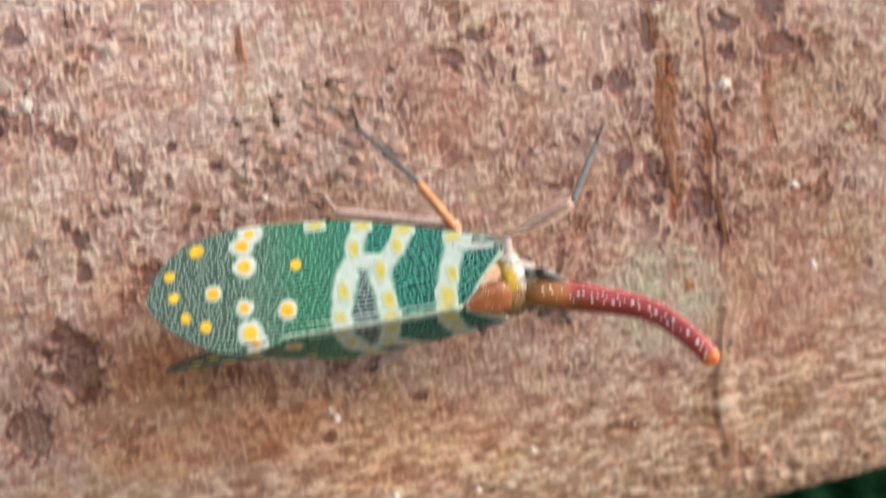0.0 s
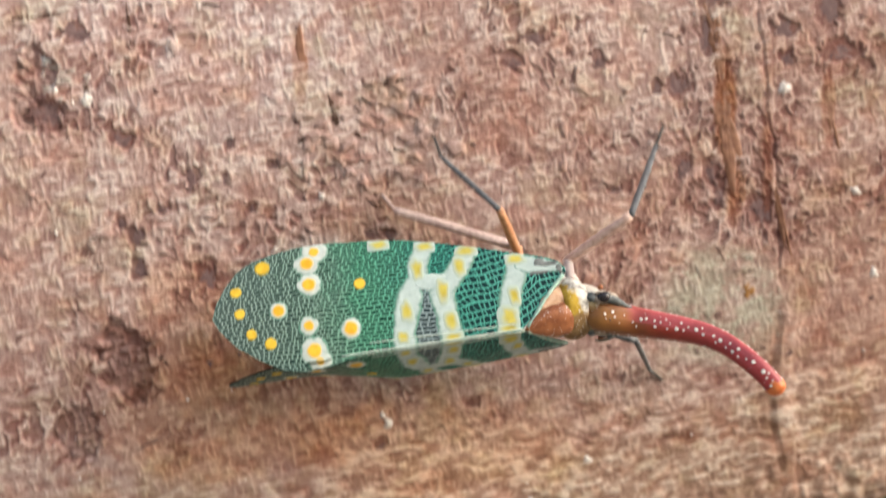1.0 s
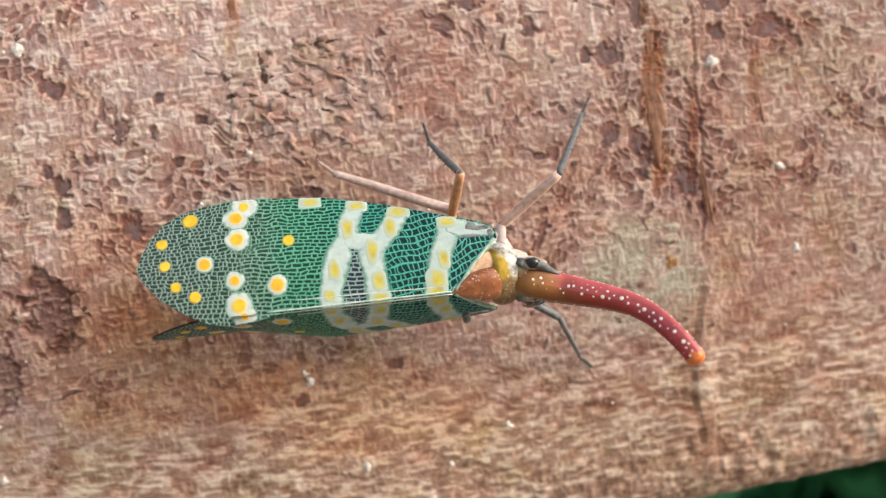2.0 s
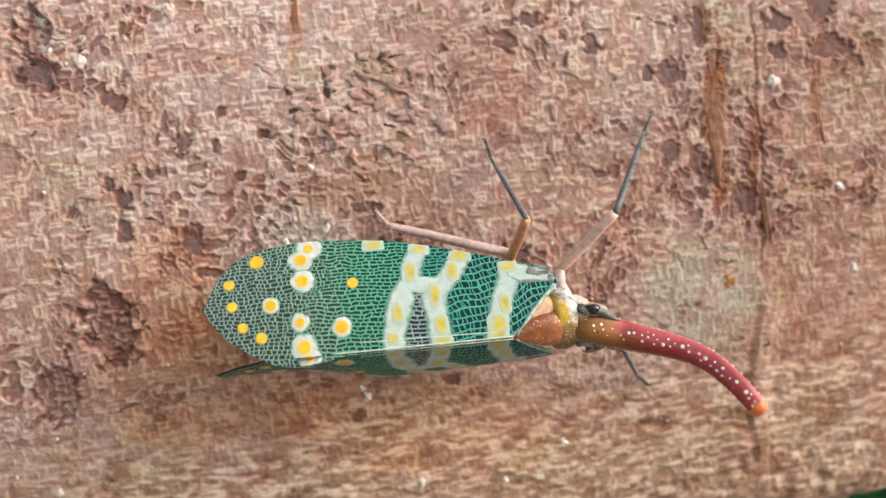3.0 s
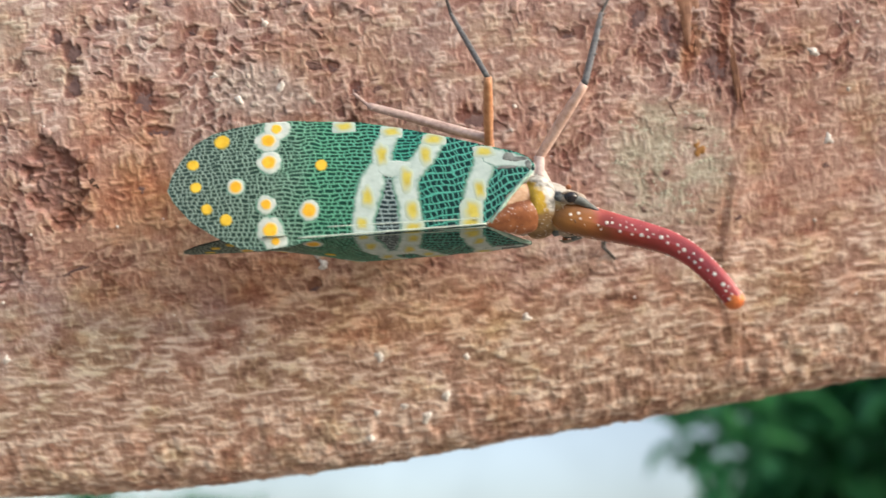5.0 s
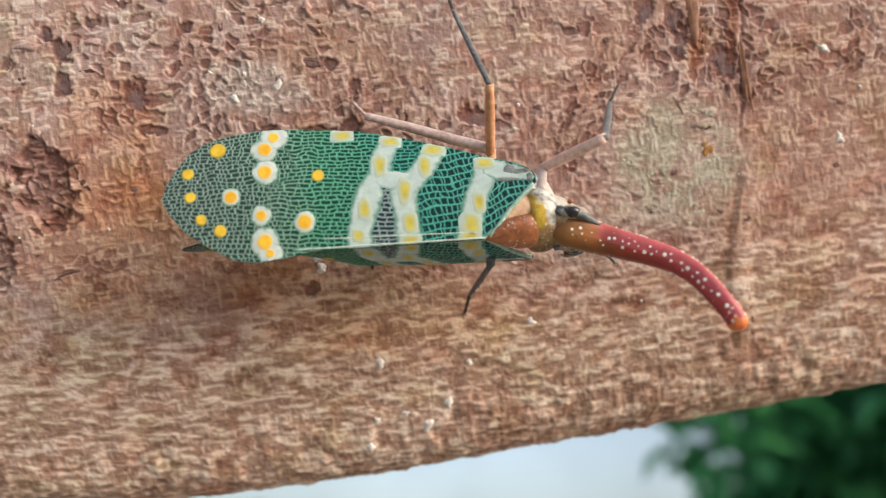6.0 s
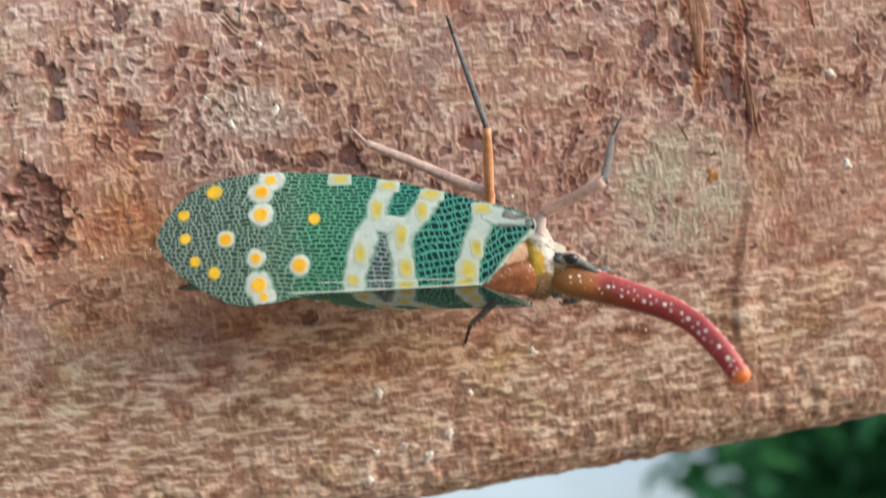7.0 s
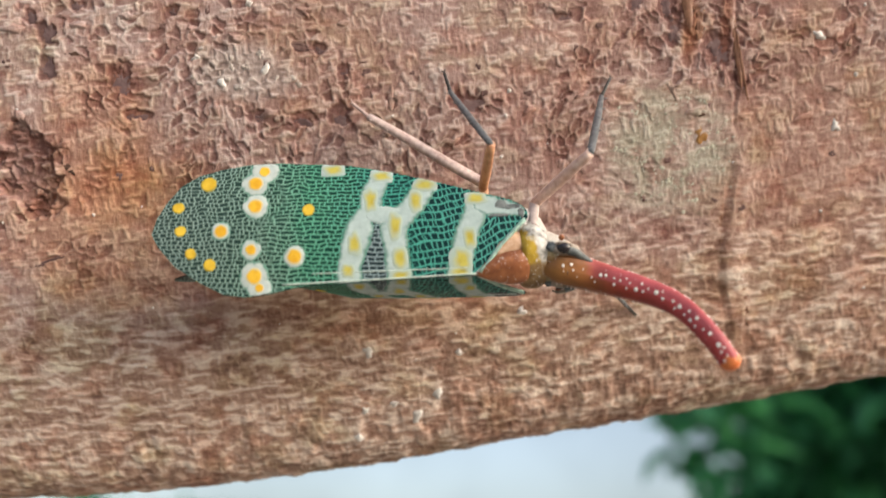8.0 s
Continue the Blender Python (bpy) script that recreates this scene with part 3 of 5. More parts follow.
def relief(s, v):
    """Height of flakes, pits and fibres over the smooth face, at s along and v across the bough, and how far out each spot's layer of bark lies."""
    ws = s + 0.8 * (fbm(s / 1.0, v / 1.0, 2, 3) - 0.5) + 4.0 * (fbm(s / 6, v / 6, 1, 13) - 0.5)
    wv = v + 0.7 * (fbm(s / 1.0, v / 1.0, 2, 5) - 0.5) + 3.2 * (fbm(s / 6, v / 6, 1, 15) - 0.5)
    ls, lv = s + 0.5 * (fbm(s / 1.5, v / 1.2, 2, 23) - 0.5), v + 0.55 * (fbm(s / 1.9, v / 1.2, 2, 25) - 0.5)
    broad = 0.5 * (fbm(s / 14, v / 10, 3, 11) - 0.5)
    low = np.clip((-13.0 - v + 9 * (fbm(s / 9, v / 9, 2, 51) - 0.5)) / 13.0, 0, 1)
    tear = smooth(fbm(s / 6, v / 5, 2, 81) - 0.16 * smooth(v, 4, 14) - 0.10 * smooth(s, -4, 8) * smooth(-v, 4, 9), 0.38, 0.60)
    gap, own = cells(ws / 1.1, wv / 0.95, 3, 6.0)
    fibre = fbm(ls / 1.4 + 0.2 * lv, lv / 0.42, 3, 141)
    gap3, own3 = cells(ls / 0.40, lv / 1.35, 14, 5.0)
    gap4, own4 = cells(ls / 1.5, lv / 0.44, 21, 5.0)
    part_net = smooth(fbm(s / 1.5, v / 1.2, 2, 111), 0.42, 0.58)
    net = (1 - smooth(gap, 0.05, 0.24)) * part_net
    sunk = smooth(own, 0.55, 0.66) * smooth(gap, 0.04, 0.16) * (0.15 + 0.85 * tear) * (1 - 0.75 * low)
    rope = 0.8 * smooth(fibre, 0.48, 0.70)
    stick = smooth(gap3, 0.05, 0.30) * smooth(own3, 0.66, 0.82)
    rung = smooth(gap4, 0.05, 0.30) * smooth(own4, 0.56, 0.76)
    grain = fbm(s / 0.4, v / 0.4, 2, 71) - 0.5
    up = 1 - low
    crest = np.maximum(np.maximum(net * (0.10 + 0.48 * tear) * (1 - 0.75 * low), 0.75 * stick * (1 - sunk) * (1 - 0.35 * low)), np.maximum(0.90 * rung * (1 - sunk) * up, rope * low))
    long = fbm(s / 3.6 + 0.3 * wv, wv / 1.0, 3, 91) - 0.5
    height = broad + 0.10 * crest - 0.18 * sunk + 0.07 * grain + 0.22 * low * long + 0.12 * (own - 0.5) * (1 - net) * up
    layer = 0.78 * crest - 0.14 - 0.48 * sunk + 0.35 * (own - 0.5) * up + 0.30 * grain + 0.85 * low * long + 0.9 * (fibre - 0.5) * low
    x, y = s * CA - v * SA, s * SA + v * CA
    line = np.interp(y, (-30, -23, -17.4, -13.4, -4.6, 4.5, 12, 20), (31.4, 29.7, 29.3, 29.7, 29.9, 29.1, 28.3, 27.6)) + 0.8 * (fbm(y / 2.5, y * 0, 3, 121) - 0.5)
    open_here = np.maximum(0.8 * smooth(fbm(y / 3.0, y * 0 + 7, 2, 131), 0.36, 0.52), smooth(y, -6.5, -4.5) * (1 - smooth(y, 6, 9)))
    open_here = open_here * (0.45 + 0.55 * smooth(y, -12, -7))
    crack = (1 - smooth(np.abs(x - line), 0.05, 0.30)) * open_here * smooth(y, -31, -28)
    height, layer = height - 0.16 * crack, layer - 0.24 * crack
    fold = smooth(x - line, 0.2, 0.9) * (1 - smooth(x - line, 1.6, 3.4)) * (1 - smooth(y, -13, -9)) * smooth(y, -32, -26)
    height, layer = height + 0.22 * fold, layer + 0.22 * fold * (0.4 + fbm(s / 0.7, v / 1.2, 2, 161))
    height = height + 0.5 * (fbm(s / 1.3, v / 2.5, 3, 151) - 0.5) * smooth(-v, 31, 38)
    ragged = 2.2 * (fbm(s / 1.5, v / 1.5, 3, 101) - 0.5)
    for hs, hv, rs, rv, deep in HOLLOWS:
        inside = smooth(1 - ((s - hs) / rs) ** 2 - ((v - hv) / rv) ** 2 + ragged, -0.05, 0.12)
        height = height - 0.8 * deep * inside * (1 - 0.35 * crest)
        layer = layer * (1 - 0.5 * inside) - deep * 0.36 * inside
    jag = 2.6 * (fbm(s / 0.8, v / 0.7, 3, 171) - 0.5)
    for hx, hy, rx, ry in SCARS:
        if np.min(np.abs(s - (hx * CA + hy * SA))) > 1.8 * max(rx, ry):
            continue
        inside = smooth(1 - ((x - hx) / rx) ** 2 - ((y - hy) / ry) ** 2 + jag, 0.0, 0.12)
        height = height * (1 - 0.6 * inside) + (0.6 * broad - 0.20) * inside
        layer = layer * (1 - 0.80 * inside) - 0.60 * inside
    return height, layer


EDGE, ROUND = -37.4, 7.0


def face(v):
    return 5.45 + 0.075 * v - 0.003 * v * v


def edge_up(s, v):
    """How far the bough's lower edge draws up towards its bend (mm)."""
    return 3.2 * np.clip((-8.0 - s) / 45.0, 0.0, 1.2) ** 2 * np.clip((-14.0 - v) / 22.0, 0.0, 1.0)


def bark_at(x, y):
    """Height of the bark over a point of its space (mm)."""
    s, v = np.asarray(x * CA + y * SA), np.asarray(-x * SA + y * CA)
    v = v - edge_up(s, v)
    return face(v) - 0.049 * s + relief(np.asarray(s), np.asarray(v))[0]


# ---- large structure: ground and the bough ----
def make_ground():
    bm = bmesh.new()
    rows = []
    for i in range(61):
        a = 2 * math.pi * i / 60
        rows.append([(r * math.cos(a), r * math.sin(a), 0.08 * noise.noise(Vector((r * math.cos(a), r * math.sin(a), 0)) * 0.3) if r > 1 else 0.0)
                     for r in (0.02, 1, 2, 4, 7, 12, 20, 40, 90, 200, 500, 1500)])
    grid_mesh(bm, rows)
    bmesh.ops.remove_doubles(bm, verts=bm.verts, dist=0.0005)
    ob = new("ground", finish(bm, EARTH))
    return tagged(ob, "pale dry earth ground under the bough", "ground", kind="structure")


def section():
    """The bough's outline across its axis: points (v, z) and how far out each may be displaced."""
    pts = []
    for v in np.arange(46.0, EDGE, -0.125):
        pts.append((v, face(v), -(0.075 - 0.006 * v), 1.0))
    slope = 0.075 - 0.006 * EDGE
    th0 = math.atan(slope)
    for th in np.arange(th0, radians(105), 0.022):
        pts.append((EDGE - ROUND * (math.sin(th) - math.sin(th0)), face(EDGE) - ROUND * (math.cos(th0) - math.cos(th)), -math.tan(min(th, 1.45)), 1.0))
    v1, z1 = pts[-1][:2]
    for k in range(1, 9):
        pts.append((v1 + k * 2.0, z1 - 7.5 * k, -8.0, 1.0))
    v2, z2 = pts[-1][:2]
    for k in range(1, 14):
        a = math.pi * k / 14
        half = (62 - v2) / 2
        pts.append((v2 + half * (1 - math.cos(a)), z2 - 18 * math.sin(a), 9.0, 0.0))
    for k in range(9):
        pts.append((62 - 1.6 * k * (1 if k < 8 else 1.1), z2 + (face(46.0) - 3 - z2) * (k + 1) / 9.5, 8.0, 0.0))
    return np.array(pts)


def make_bough():
    sec = section()
    v, z, slope, rough = sec.T
    n_v, n_z = slope / np.sqrt(1 + slope ** 2), 1 / np.sqrt(1 + slope ** 2)
    arc = np.concatenate([[0], np.cumsum(np.hypot(np.diff(v), np.diff(z)))])
    q = 46.0 - arc
    dense = np.arange(-56.0, 56.01, 0.125)
    left = -56.0 - np.cumsum(np.linspace(2, 60, 66))
    right = 56.0 + np.cumsum(np.linspace(2, 60, 24))
    stations = np.concatenate([left[::-1], dense, right])
    down = np.array((0.0, -math.cos(radians(TILT)), math.sin(radians(TILT))))
    a_way, v_way, z_way = np.array((CA, SA, -0.049)), np.array((-SA, CA, 0.0)), np.array((0.0, 0.0, 1.0))
    turn_axis = Vector(np.cross(-a_way, down)).normalized()
    centre_v, centre_z = 8.0, -30.0
    reach = ORIGIN.z * 1000 + 30
    left_frames, pos, prev = {}, None, None
    pos = a_way * -56.0
    for s in left[::-1][::-1]:
        d = -56.0 - s
        turn = Matrix.Rotation(radians(80.0) * min(1.0, max(0.0, (d - 60) / 700)) ** 1.0, 3, turn_axis)
        step = d if prev is None else d - prev
        prev = d
        way = np.array(turn @ Vector(-a_way))
        pos = pos + way * step
        left_frames[s] = (pos.copy(), np.array(turn), 1.0 + 0.35 * min(1.0, d / 1400))
    verts, layers = np.zeros((len(stations), len(v), 3)), np.zeros((len(stations), len(v)))
    for i, s in enumerate(stations):
        amount = rough if abs(s) <= 56.01 else np.ones_like(rough)
        h, layers[i] = relief(np.full_like(q, s), q)
        h = h * amount
        vv, zz = v + n_v * h + edge_up(s, v), z + n_z * h
        if s < -56.01:
            base, turn, scale = left_frames[s]
            offs = ((vv - centre_v) * scale)[:, None] * v_way + ((zz - centre_z) * scale)[:, None] * z_way
            mid = base + turn @ (centre_v * v_way + centre_z * z_way)
            verts[i] = mid + offs @ turn.T
        else:
            scale = 1.0 if s <= 56.01 else 1.0 - 0.3 * (s - 56) / 750
            mid = a_way * s + centre_v * v_way + centre_z * z_way
            verts[i] = mid + ((vv - centre_v) * scale)[:, None] * v_way + ((zz - centre_z) * scale)[:, None] * z_way
    n, m = len(stations), len(v)
    idx = np.arange(n * m).reshape(n, m)
    nxt = np.roll(idx, -1, axis=1)
    quads = np.stack([idx[:-1], nxt[:-1], nxt[1:], idx[1:]], axis=-1).reshape(-1, 4)
    faces = quads.tolist() + [idx[0][::-1].tolist(), idx[-1].tolist()]
    me = bpy.data.meshes.new("bough")
    me.from_pydata((verts.reshape(-1, 3) * MM).tolist(), [], faces)
    me.polygons.foreach_set("use_smooth", [True] * len(me.polygons))
    me.attributes.new("layer", "FLOAT", "POINT").data.foreach_set("value", layers.ravel().astype(np.float32))
    me.materials.append(BARK)
    me.update()
    ob = new("bough", me)
    ob.matrix_basis = LOCAL
    return tagged(ob, "weathered brown tree bough with flaking, fibrous bark", "tree bough")


ground = make_ground()
bough = make_bough()


# ---- details of the bark ----
def bark_patch(name, x, y, rx, ry, material, lift=0.10, seed=0, turn=0.0, ragged=0.35, rings=6, sides=18, dome=0.0, level=0.0):
    """An uneven scar, stain or fleck that lies on the bark and follows its relief."""
    ct, st = math.cos(turn), math.sin(turn)
    bm = bmesh.new()
    rows = []
    for k in range(1, rings + 1):
        f = k / rings
        row = []
        for i in range(sides):
            a = 2 * math.pi * i / sides
            wob = 1.0 + ragged * 2 * noise.noise(Vector((math.cos(a) * 1.3, math.sin(a) * 1.3, seed * 3.7)))
            px, py = rx * f * wob * math.cos(a), ry * f * wob * math.sin(a)
            px, py = x + px * ct - py * st, y + px * st + py * ct
            top = lift * (1 - f ** 6) - 0.12 * f ** 6 + dome * (1 - f * f)
            row.append((px, py, top))
        rows.append(row)
    flat = np.array([(x, y, lift + dome)] + [p for row in rows for p in row])
    under = bark_at(flat[:, 0], flat[:, 1])
    flat[:, 2] += under + level * (under.mean() - under)
    vs = [bm.verts.new(p * MM) for p in flat]
    for i in range(sides):
        j = (i + 1) % sides
        bm.faces.new((vs[0], vs[1 + i], vs[1 + j]))
        for k in range(rings - 1):
            a, b = 1 + k * sides, 1 + (k + 1) * sides
            bm.faces.new((vs[a + i], vs[b + i], vs[b + j], vs[a + j]))
    return part(name, bm, material, bough)


# narrow dark gaps under flakes: along, across, half length, half width, turn
GAPS = [(-10.4, 13.4, 1.9, 0.26, 0.15), (-15.8, 9.6, 0.7, 0.55, 0.3), (-16.3, 11.2, 0.30, 1.3, 0.2), (-10.1, 6.6, 1.5, 0.22, 0.0), (-13.4, 8.0, 1.2, 0.28, -0.3), (-7.4, 12.0, 0.8, 0.28, -0.5),
        (-19.2, 7.6, 0.7, 0.5, 0.4), (-46.0, 20.6, 3.2, 0.28, 0.1), (-41.0, 22.4, 3.0, 0.30, -0.15), (-36.4, 19.5, 0.25, 2.3, 0.1), (-28.6, 21.6, 1.3, 0.24, -0.05), (-40.5, 13.0, 0.28, 1.4, 0.1),
        (26.3, -6.6, 0.6, 0.18, 0.0), (-33.5, -3.4, 1.0, 0.22, 0.2), (-34.0, -14.0, 0.8, 0.4, -0.5), (-37.5, -19.0, 2.4, 0.22, 0.3)]
STREAKS = [(23.3, 14.9, 24.6, 3.5, 1.25), (22.4, 22.0, 23.6, 14.0, 0.9), (28.0, 8.3, 30.5, -3.8, 0.3), (34.4, 12.6, 35.6, 6.9, 0.4), (31.6, -21.4, 33.8, -28.5, 0.25),
           (29.4, -16.4, 30.0, -23.5, 0.22), (25.4, 6.0, 25.9, 1.0, 0.7), (-19.5, 18.7, -18.6, 12.4, 0.5),
           (-39.3, -24.2, -33.7, -21.8, 0.25), (-15.0, -1.5, -10.5, -2.2, 0.35)]
FLECKS = [(-17.5, 2.1), (-22.3, -3.3), (30.1, 12.1), (37.7, 1.5), (40.2, -7.1), (9.5, -26.5), (3.3, -30.9), (-5.7, -31.0), (1.4, -35.3),
          (-19.9, -5.6), (-43.2, -32.0), (-5.8, -37.2), (-2.9, -36.4), (-15.8, -4.1), (-6.6, -40.1), (-0.6, -37.6), (-40.5, 12.0), (-44.8, 16.2), (-43.9, 13.4), (-12.1, -20.6), (-11.5, -21.6)]


def make_bark_details():
    rng = random.Random(5)
    for i, (x, y, rx, ry, turn) in enumerate(GAPS):
        bark_patch("bark_gap", x, y, rx, ry, GAP, 0.03, 900 + i, turn, 0.45, 6, 32, 0.0, 0.4)
    for i, (x, y, rx, ry) in enumerate(SCARS):
        bark_patch("bark_scar", x, y, rx * 0.82, ry * 0.82, SCAR_FLOOR, 0.02, 1200 + i, 0.0, 0.5, 6, 28, 0.0, 0.5)
    bark_patch("bark_scar", 26.5, -8.7, 0.7, 0.9, ORANGE_WOOD, 0.05, 960, 0.3, 0.4, 6, 24)
    for i in range(14):
        bark_patch("pale_fleck", -43.0 + rng.gauss(0, 1.3), 14.6 + rng.gauss(0, 1.2), rng.uniform(0.3, 0.9), rng.uniform(0.2, 0.5), LICHEN_PALE, 0.10, 970 + i, rng.uniform(-0.4, 0.4), 0.5, 3, 14)
    for i in range(70):
        x, y = rng.uniform(-48, 48), rng.uniform(-16, 26)
        bark_patch("bark_scar", x, y, rng.uniform(0.25, 0.6), rng.uniform(0.25, 0.65), PIT, 0.02, 50 + i, rng.uniform(-1, 1), 0.3, 5, 20, 0.0, 0.6)
    for i, (x0, y0, x1, y1, w) in enumerate(STREAKS):
        length = math.hypot(x1 - x0, y1 - y0)
        bark_patch("gum_streak", (x0 + x1) / 2, (y0 + y1) / 2, length / 2, w, GUM if i in (0, 1, 2, 3, 4, 5, 6, 7) else PIT, 0.07 if i < 2 else -0.02 if i in (4, 5) else 0.03, 200 + i, math.atan2(y1 - y0, x1 - x0), 0.5, 8, 64, 0.0, 0.0 if i in (4, 5) else 0.6)
    for i, (x, y) in enumerate(FLECKS):
        size = rng.uniform(0.42, 0.7)
        bark_patch("pale_fleck", x, y, size, size * rng.uniform(0.7, 1.2), FLECK, 0.05, 300 + i, rng.uniform(0, 3), 0.5, 4, 14, 0.18)
    for i in range(46):
        x, y = rng.uniform(-48, 48), rng.uniform(-34, 26)
        if y * CA - x * SA < -34:
            continue
        size = rng.uniform(0.12, 0.28)
        bark_patch("pale_fleck", x, y, size, size, FLECK, 0.06, 400 + i, rng.uniform(0, 3), 0.4, 2, 8, 0.08)
    for i in range(16):
        x, y = -18.0 + rng.gauss(0, 2.6), -4.5 + rng.gauss(0, 1.4)
        bark_patch("pale_fleck", x, y, rng.uniform(0.2, 0.55), rng.uniform(0.15, 0.4), LICHEN_PALE, 0.08, 500 + i, rng.uniform(0, 3), 0.5, 3, 12)
    for i in range(60):
        x, y = rng.uniform(-47, 47), rng.uniform(-12, 26)
        bark_patch("bark_flake", x, y, rng.uniform(0.5, 1.4), rng.uniform(0.25, 0.55), BARK, 0.20, 700 + i, rng.uniform(-0.5, 0.5) + rng.choice((0, 0, 1.57)), 0.5, 3, 12)
    for i in range(46):
        x, y = rng.gauss(-11.5, 4.0), rng.gauss(9.5, 3.2)
        bark_patch("bark_flake", x, y, rng.uniform(0.5, 1.3), rng.uniform(0.3, 0.65), BARK, rng.uniform(0.22, 0.42), 1000 + i, rng.uniform(-0.5, 0.5), 0.7, 4, 18, 0.0, 0.5)
    for i, (x, y, z, size) in enumerate(((-3.3, -42.3, -5.0, 0.9), (-2.5, -42.1, -5.0, 0.7), (9.6, -39.5, -4.6, 0.5))):
        bm = bmesh.new()
        ellipsoid(bm, (x, y, z), (size, size * 0.55, size * 0.8), 22, 14, 0.7, 31 + i)
        part("bark_knob", bm, PIT, bough, "dark knob on the bough's lower edge")
    # crumbs of lichen, joined because nobody could count them
    bm = bmesh.new()
    for i in range(560):
        a, r = rng.uniform(0, 2 * math.pi), math.sqrt(rng.random())
        x, y = 23.6 + 5.8 * r * math.cos(a) + rng.gauss(0, 0.5), -10.2 + 5.6 * r * math.sin(a) + rng.gauss(0, 0.5)
        if noise.noise(Vector((x * 0.55, y * 0.55, 4.0))) < -0.08:
            continue
        h, size = float(bark_at(x, y)), rng.uniform(0.10, 0.30)
        top = bm.verts.new(Vector((x, y, h + 0.03 + size * 0.15)) * MM)
        turn = rng.uniform(0, 1)
        ring = [bm.verts.new(Vector((x + size * math.cos(turn + k * 1.257) * rng.uniform(0.6, 1.2), y + size * math.sin(turn + k * 1.257) * rng.uniform(0.6, 1.2), h - 0.05)) * MM) for k in range(5)]
        for k in range(5):
            bm.faces.new((top, ring[k], ring[(k + 1) % 5]))
    tagged(part("lichen_crust", bm, LICHEN, bough, "grey-green lichen crust"), kind="stuff")


# ---- the lanternfly; its own space is in millimetres: x to the horn, y to its left, z out of its back ----
SLOPE = radians(50)
FLANK_OUT = (0.60, math.cos(SLOPE), math.sin(SLOPE))
COSTA_U = (-27.73, -27.39, -26.6, -25.41, -23.94, -22.18, -19.76, -17.07, -13.93, -10.98, -7.09, -3.23, 0.1, 2.2, 3.3, 3.8, 4.1)
COSTA_W = (5.0, 6.25, 7.77, 9.35, 10.3, 10.8, 11.2, 11.2, 10.9, 10.6, 9.6, 8.4, 7.25, 6.6, 6.1, 5.6, 5.0)
INNER_U = (-27.73, -27.2, -25.8, -23.7, -21.8, -20.0, -18.0, -15.5, -0.6, 0.1, 1.0, 2.6, 3.6, 4.1)
INNER_W = (5.0, 3.85, 2.1, 0.6, -0.45, -0.80, -0.60, -0.1, 0.0, 0.6, 1.75, 3.4, 4.3, 4.85)


def on_wing(u, w, side, off=0.0):
    steep = SLOPE if side > 0 else SLOPE - radians(5.0) + radians(9.0) * min(1.0, max(0.0, (-12.0 - u) / 8))
    bulge = FLANK_OUT[0] * math.sin(math.pi * min(max(w, 0.0) / 11.5, 1.0)) + off
    return Vector((u, side * (w * math.cos(steep) + bulge * math.sin(steep)), -w * math.sin(steep) + bulge * math.cos(steep))) * MM


def clip_w(u, w, margin=0.0):
    return min(max(w, np.interp(u, INNER_U, INNER_W) + margin), np.interp(u, COSTA_U, COSTA_W) - margin)


def vein_rows(u, w, length, height, seed, stagger, long_w, cross_w):
    """Cells in rows along u: how near each spot is to a vein along the row and to one across it."""
    r = w / height
    k = np.floor(r).astype(int)
    f = r - k
    along = 1 - smooth(np.minimum(f, 1 - f) * height, long_w * 0.4, long_w)
    c = u / length + stagger * TABLE[(k * 7 + seed) % 256, (k * 3 + 11) % 256] + 0.5 * stagger * (k % 2)
    j = np.floor(c).astype(int)
    near = np.full(np.shape(u), 9.0)
    for b in (j - 1, j, j + 1, j + 2):
        h, gone = TABLE[(b * 5 + seed) % 256, (k * 13 + b) % 256], TABLE[(b * 11 + k) % 256, (k * 17 + seed) % 256]
        near = np.minimum(near, np.where(gone > 0.975, 9.0, np.abs(c - b - 0.55 * (h - 0.5)) * length))
    return along, 1 - smooth(near, cross_w * 0.4, cross_w)


def vein_net(u, w):
    """The net of veins: wavy and fine at the tail, like brickwork before the bands, in slanting ladders at the front."""
    wu = u + 0.55 * (fbm(u / 1.1, w / 0.9, 2, 201) - 0.5)
    ww = w + 0.40 * (fbm(u / 1.3, w / 1.3, 2, 203) - 0.5)
    a, b = vein_rows(wu, ww - 0.10 * (u + 20) * (w - 5) / 6, 0.44, 0.38, 3, 0.8, 0.065, 0.075)
    tail = np.maximum(0.75 * a, 0.95 * b)
    a, b = vein_rows(wu, ww + 0.06 * (u + 12), 0.62, 0.37, 41, 1.0, 0.085, 0.080)
    middle = np.maximum(0.90 * a, 0.90 * b)
    a, b = vein_rows(wu + 0.25 * ww, ww - 0.28 * (u + 3) - 0.3 * np.sin(u * 0.8), 0.46, 0.66, 77, 0.8, 0.095, 0.08)
    front = np.maximum(a, 0.85 * b)
    drift = 3.0 * (fbm(u / 3.0, w / 3.0, 2, 211) - 0.5)
    to_middle, to_front = smooth(u + drift, -18.3, -17.3), smooth(u + 0.3 * drift, -6.4, -5.6)
    return (tail * (1 - to_middle) + middle * to_middle) * (1 - to_front) + front * to_front


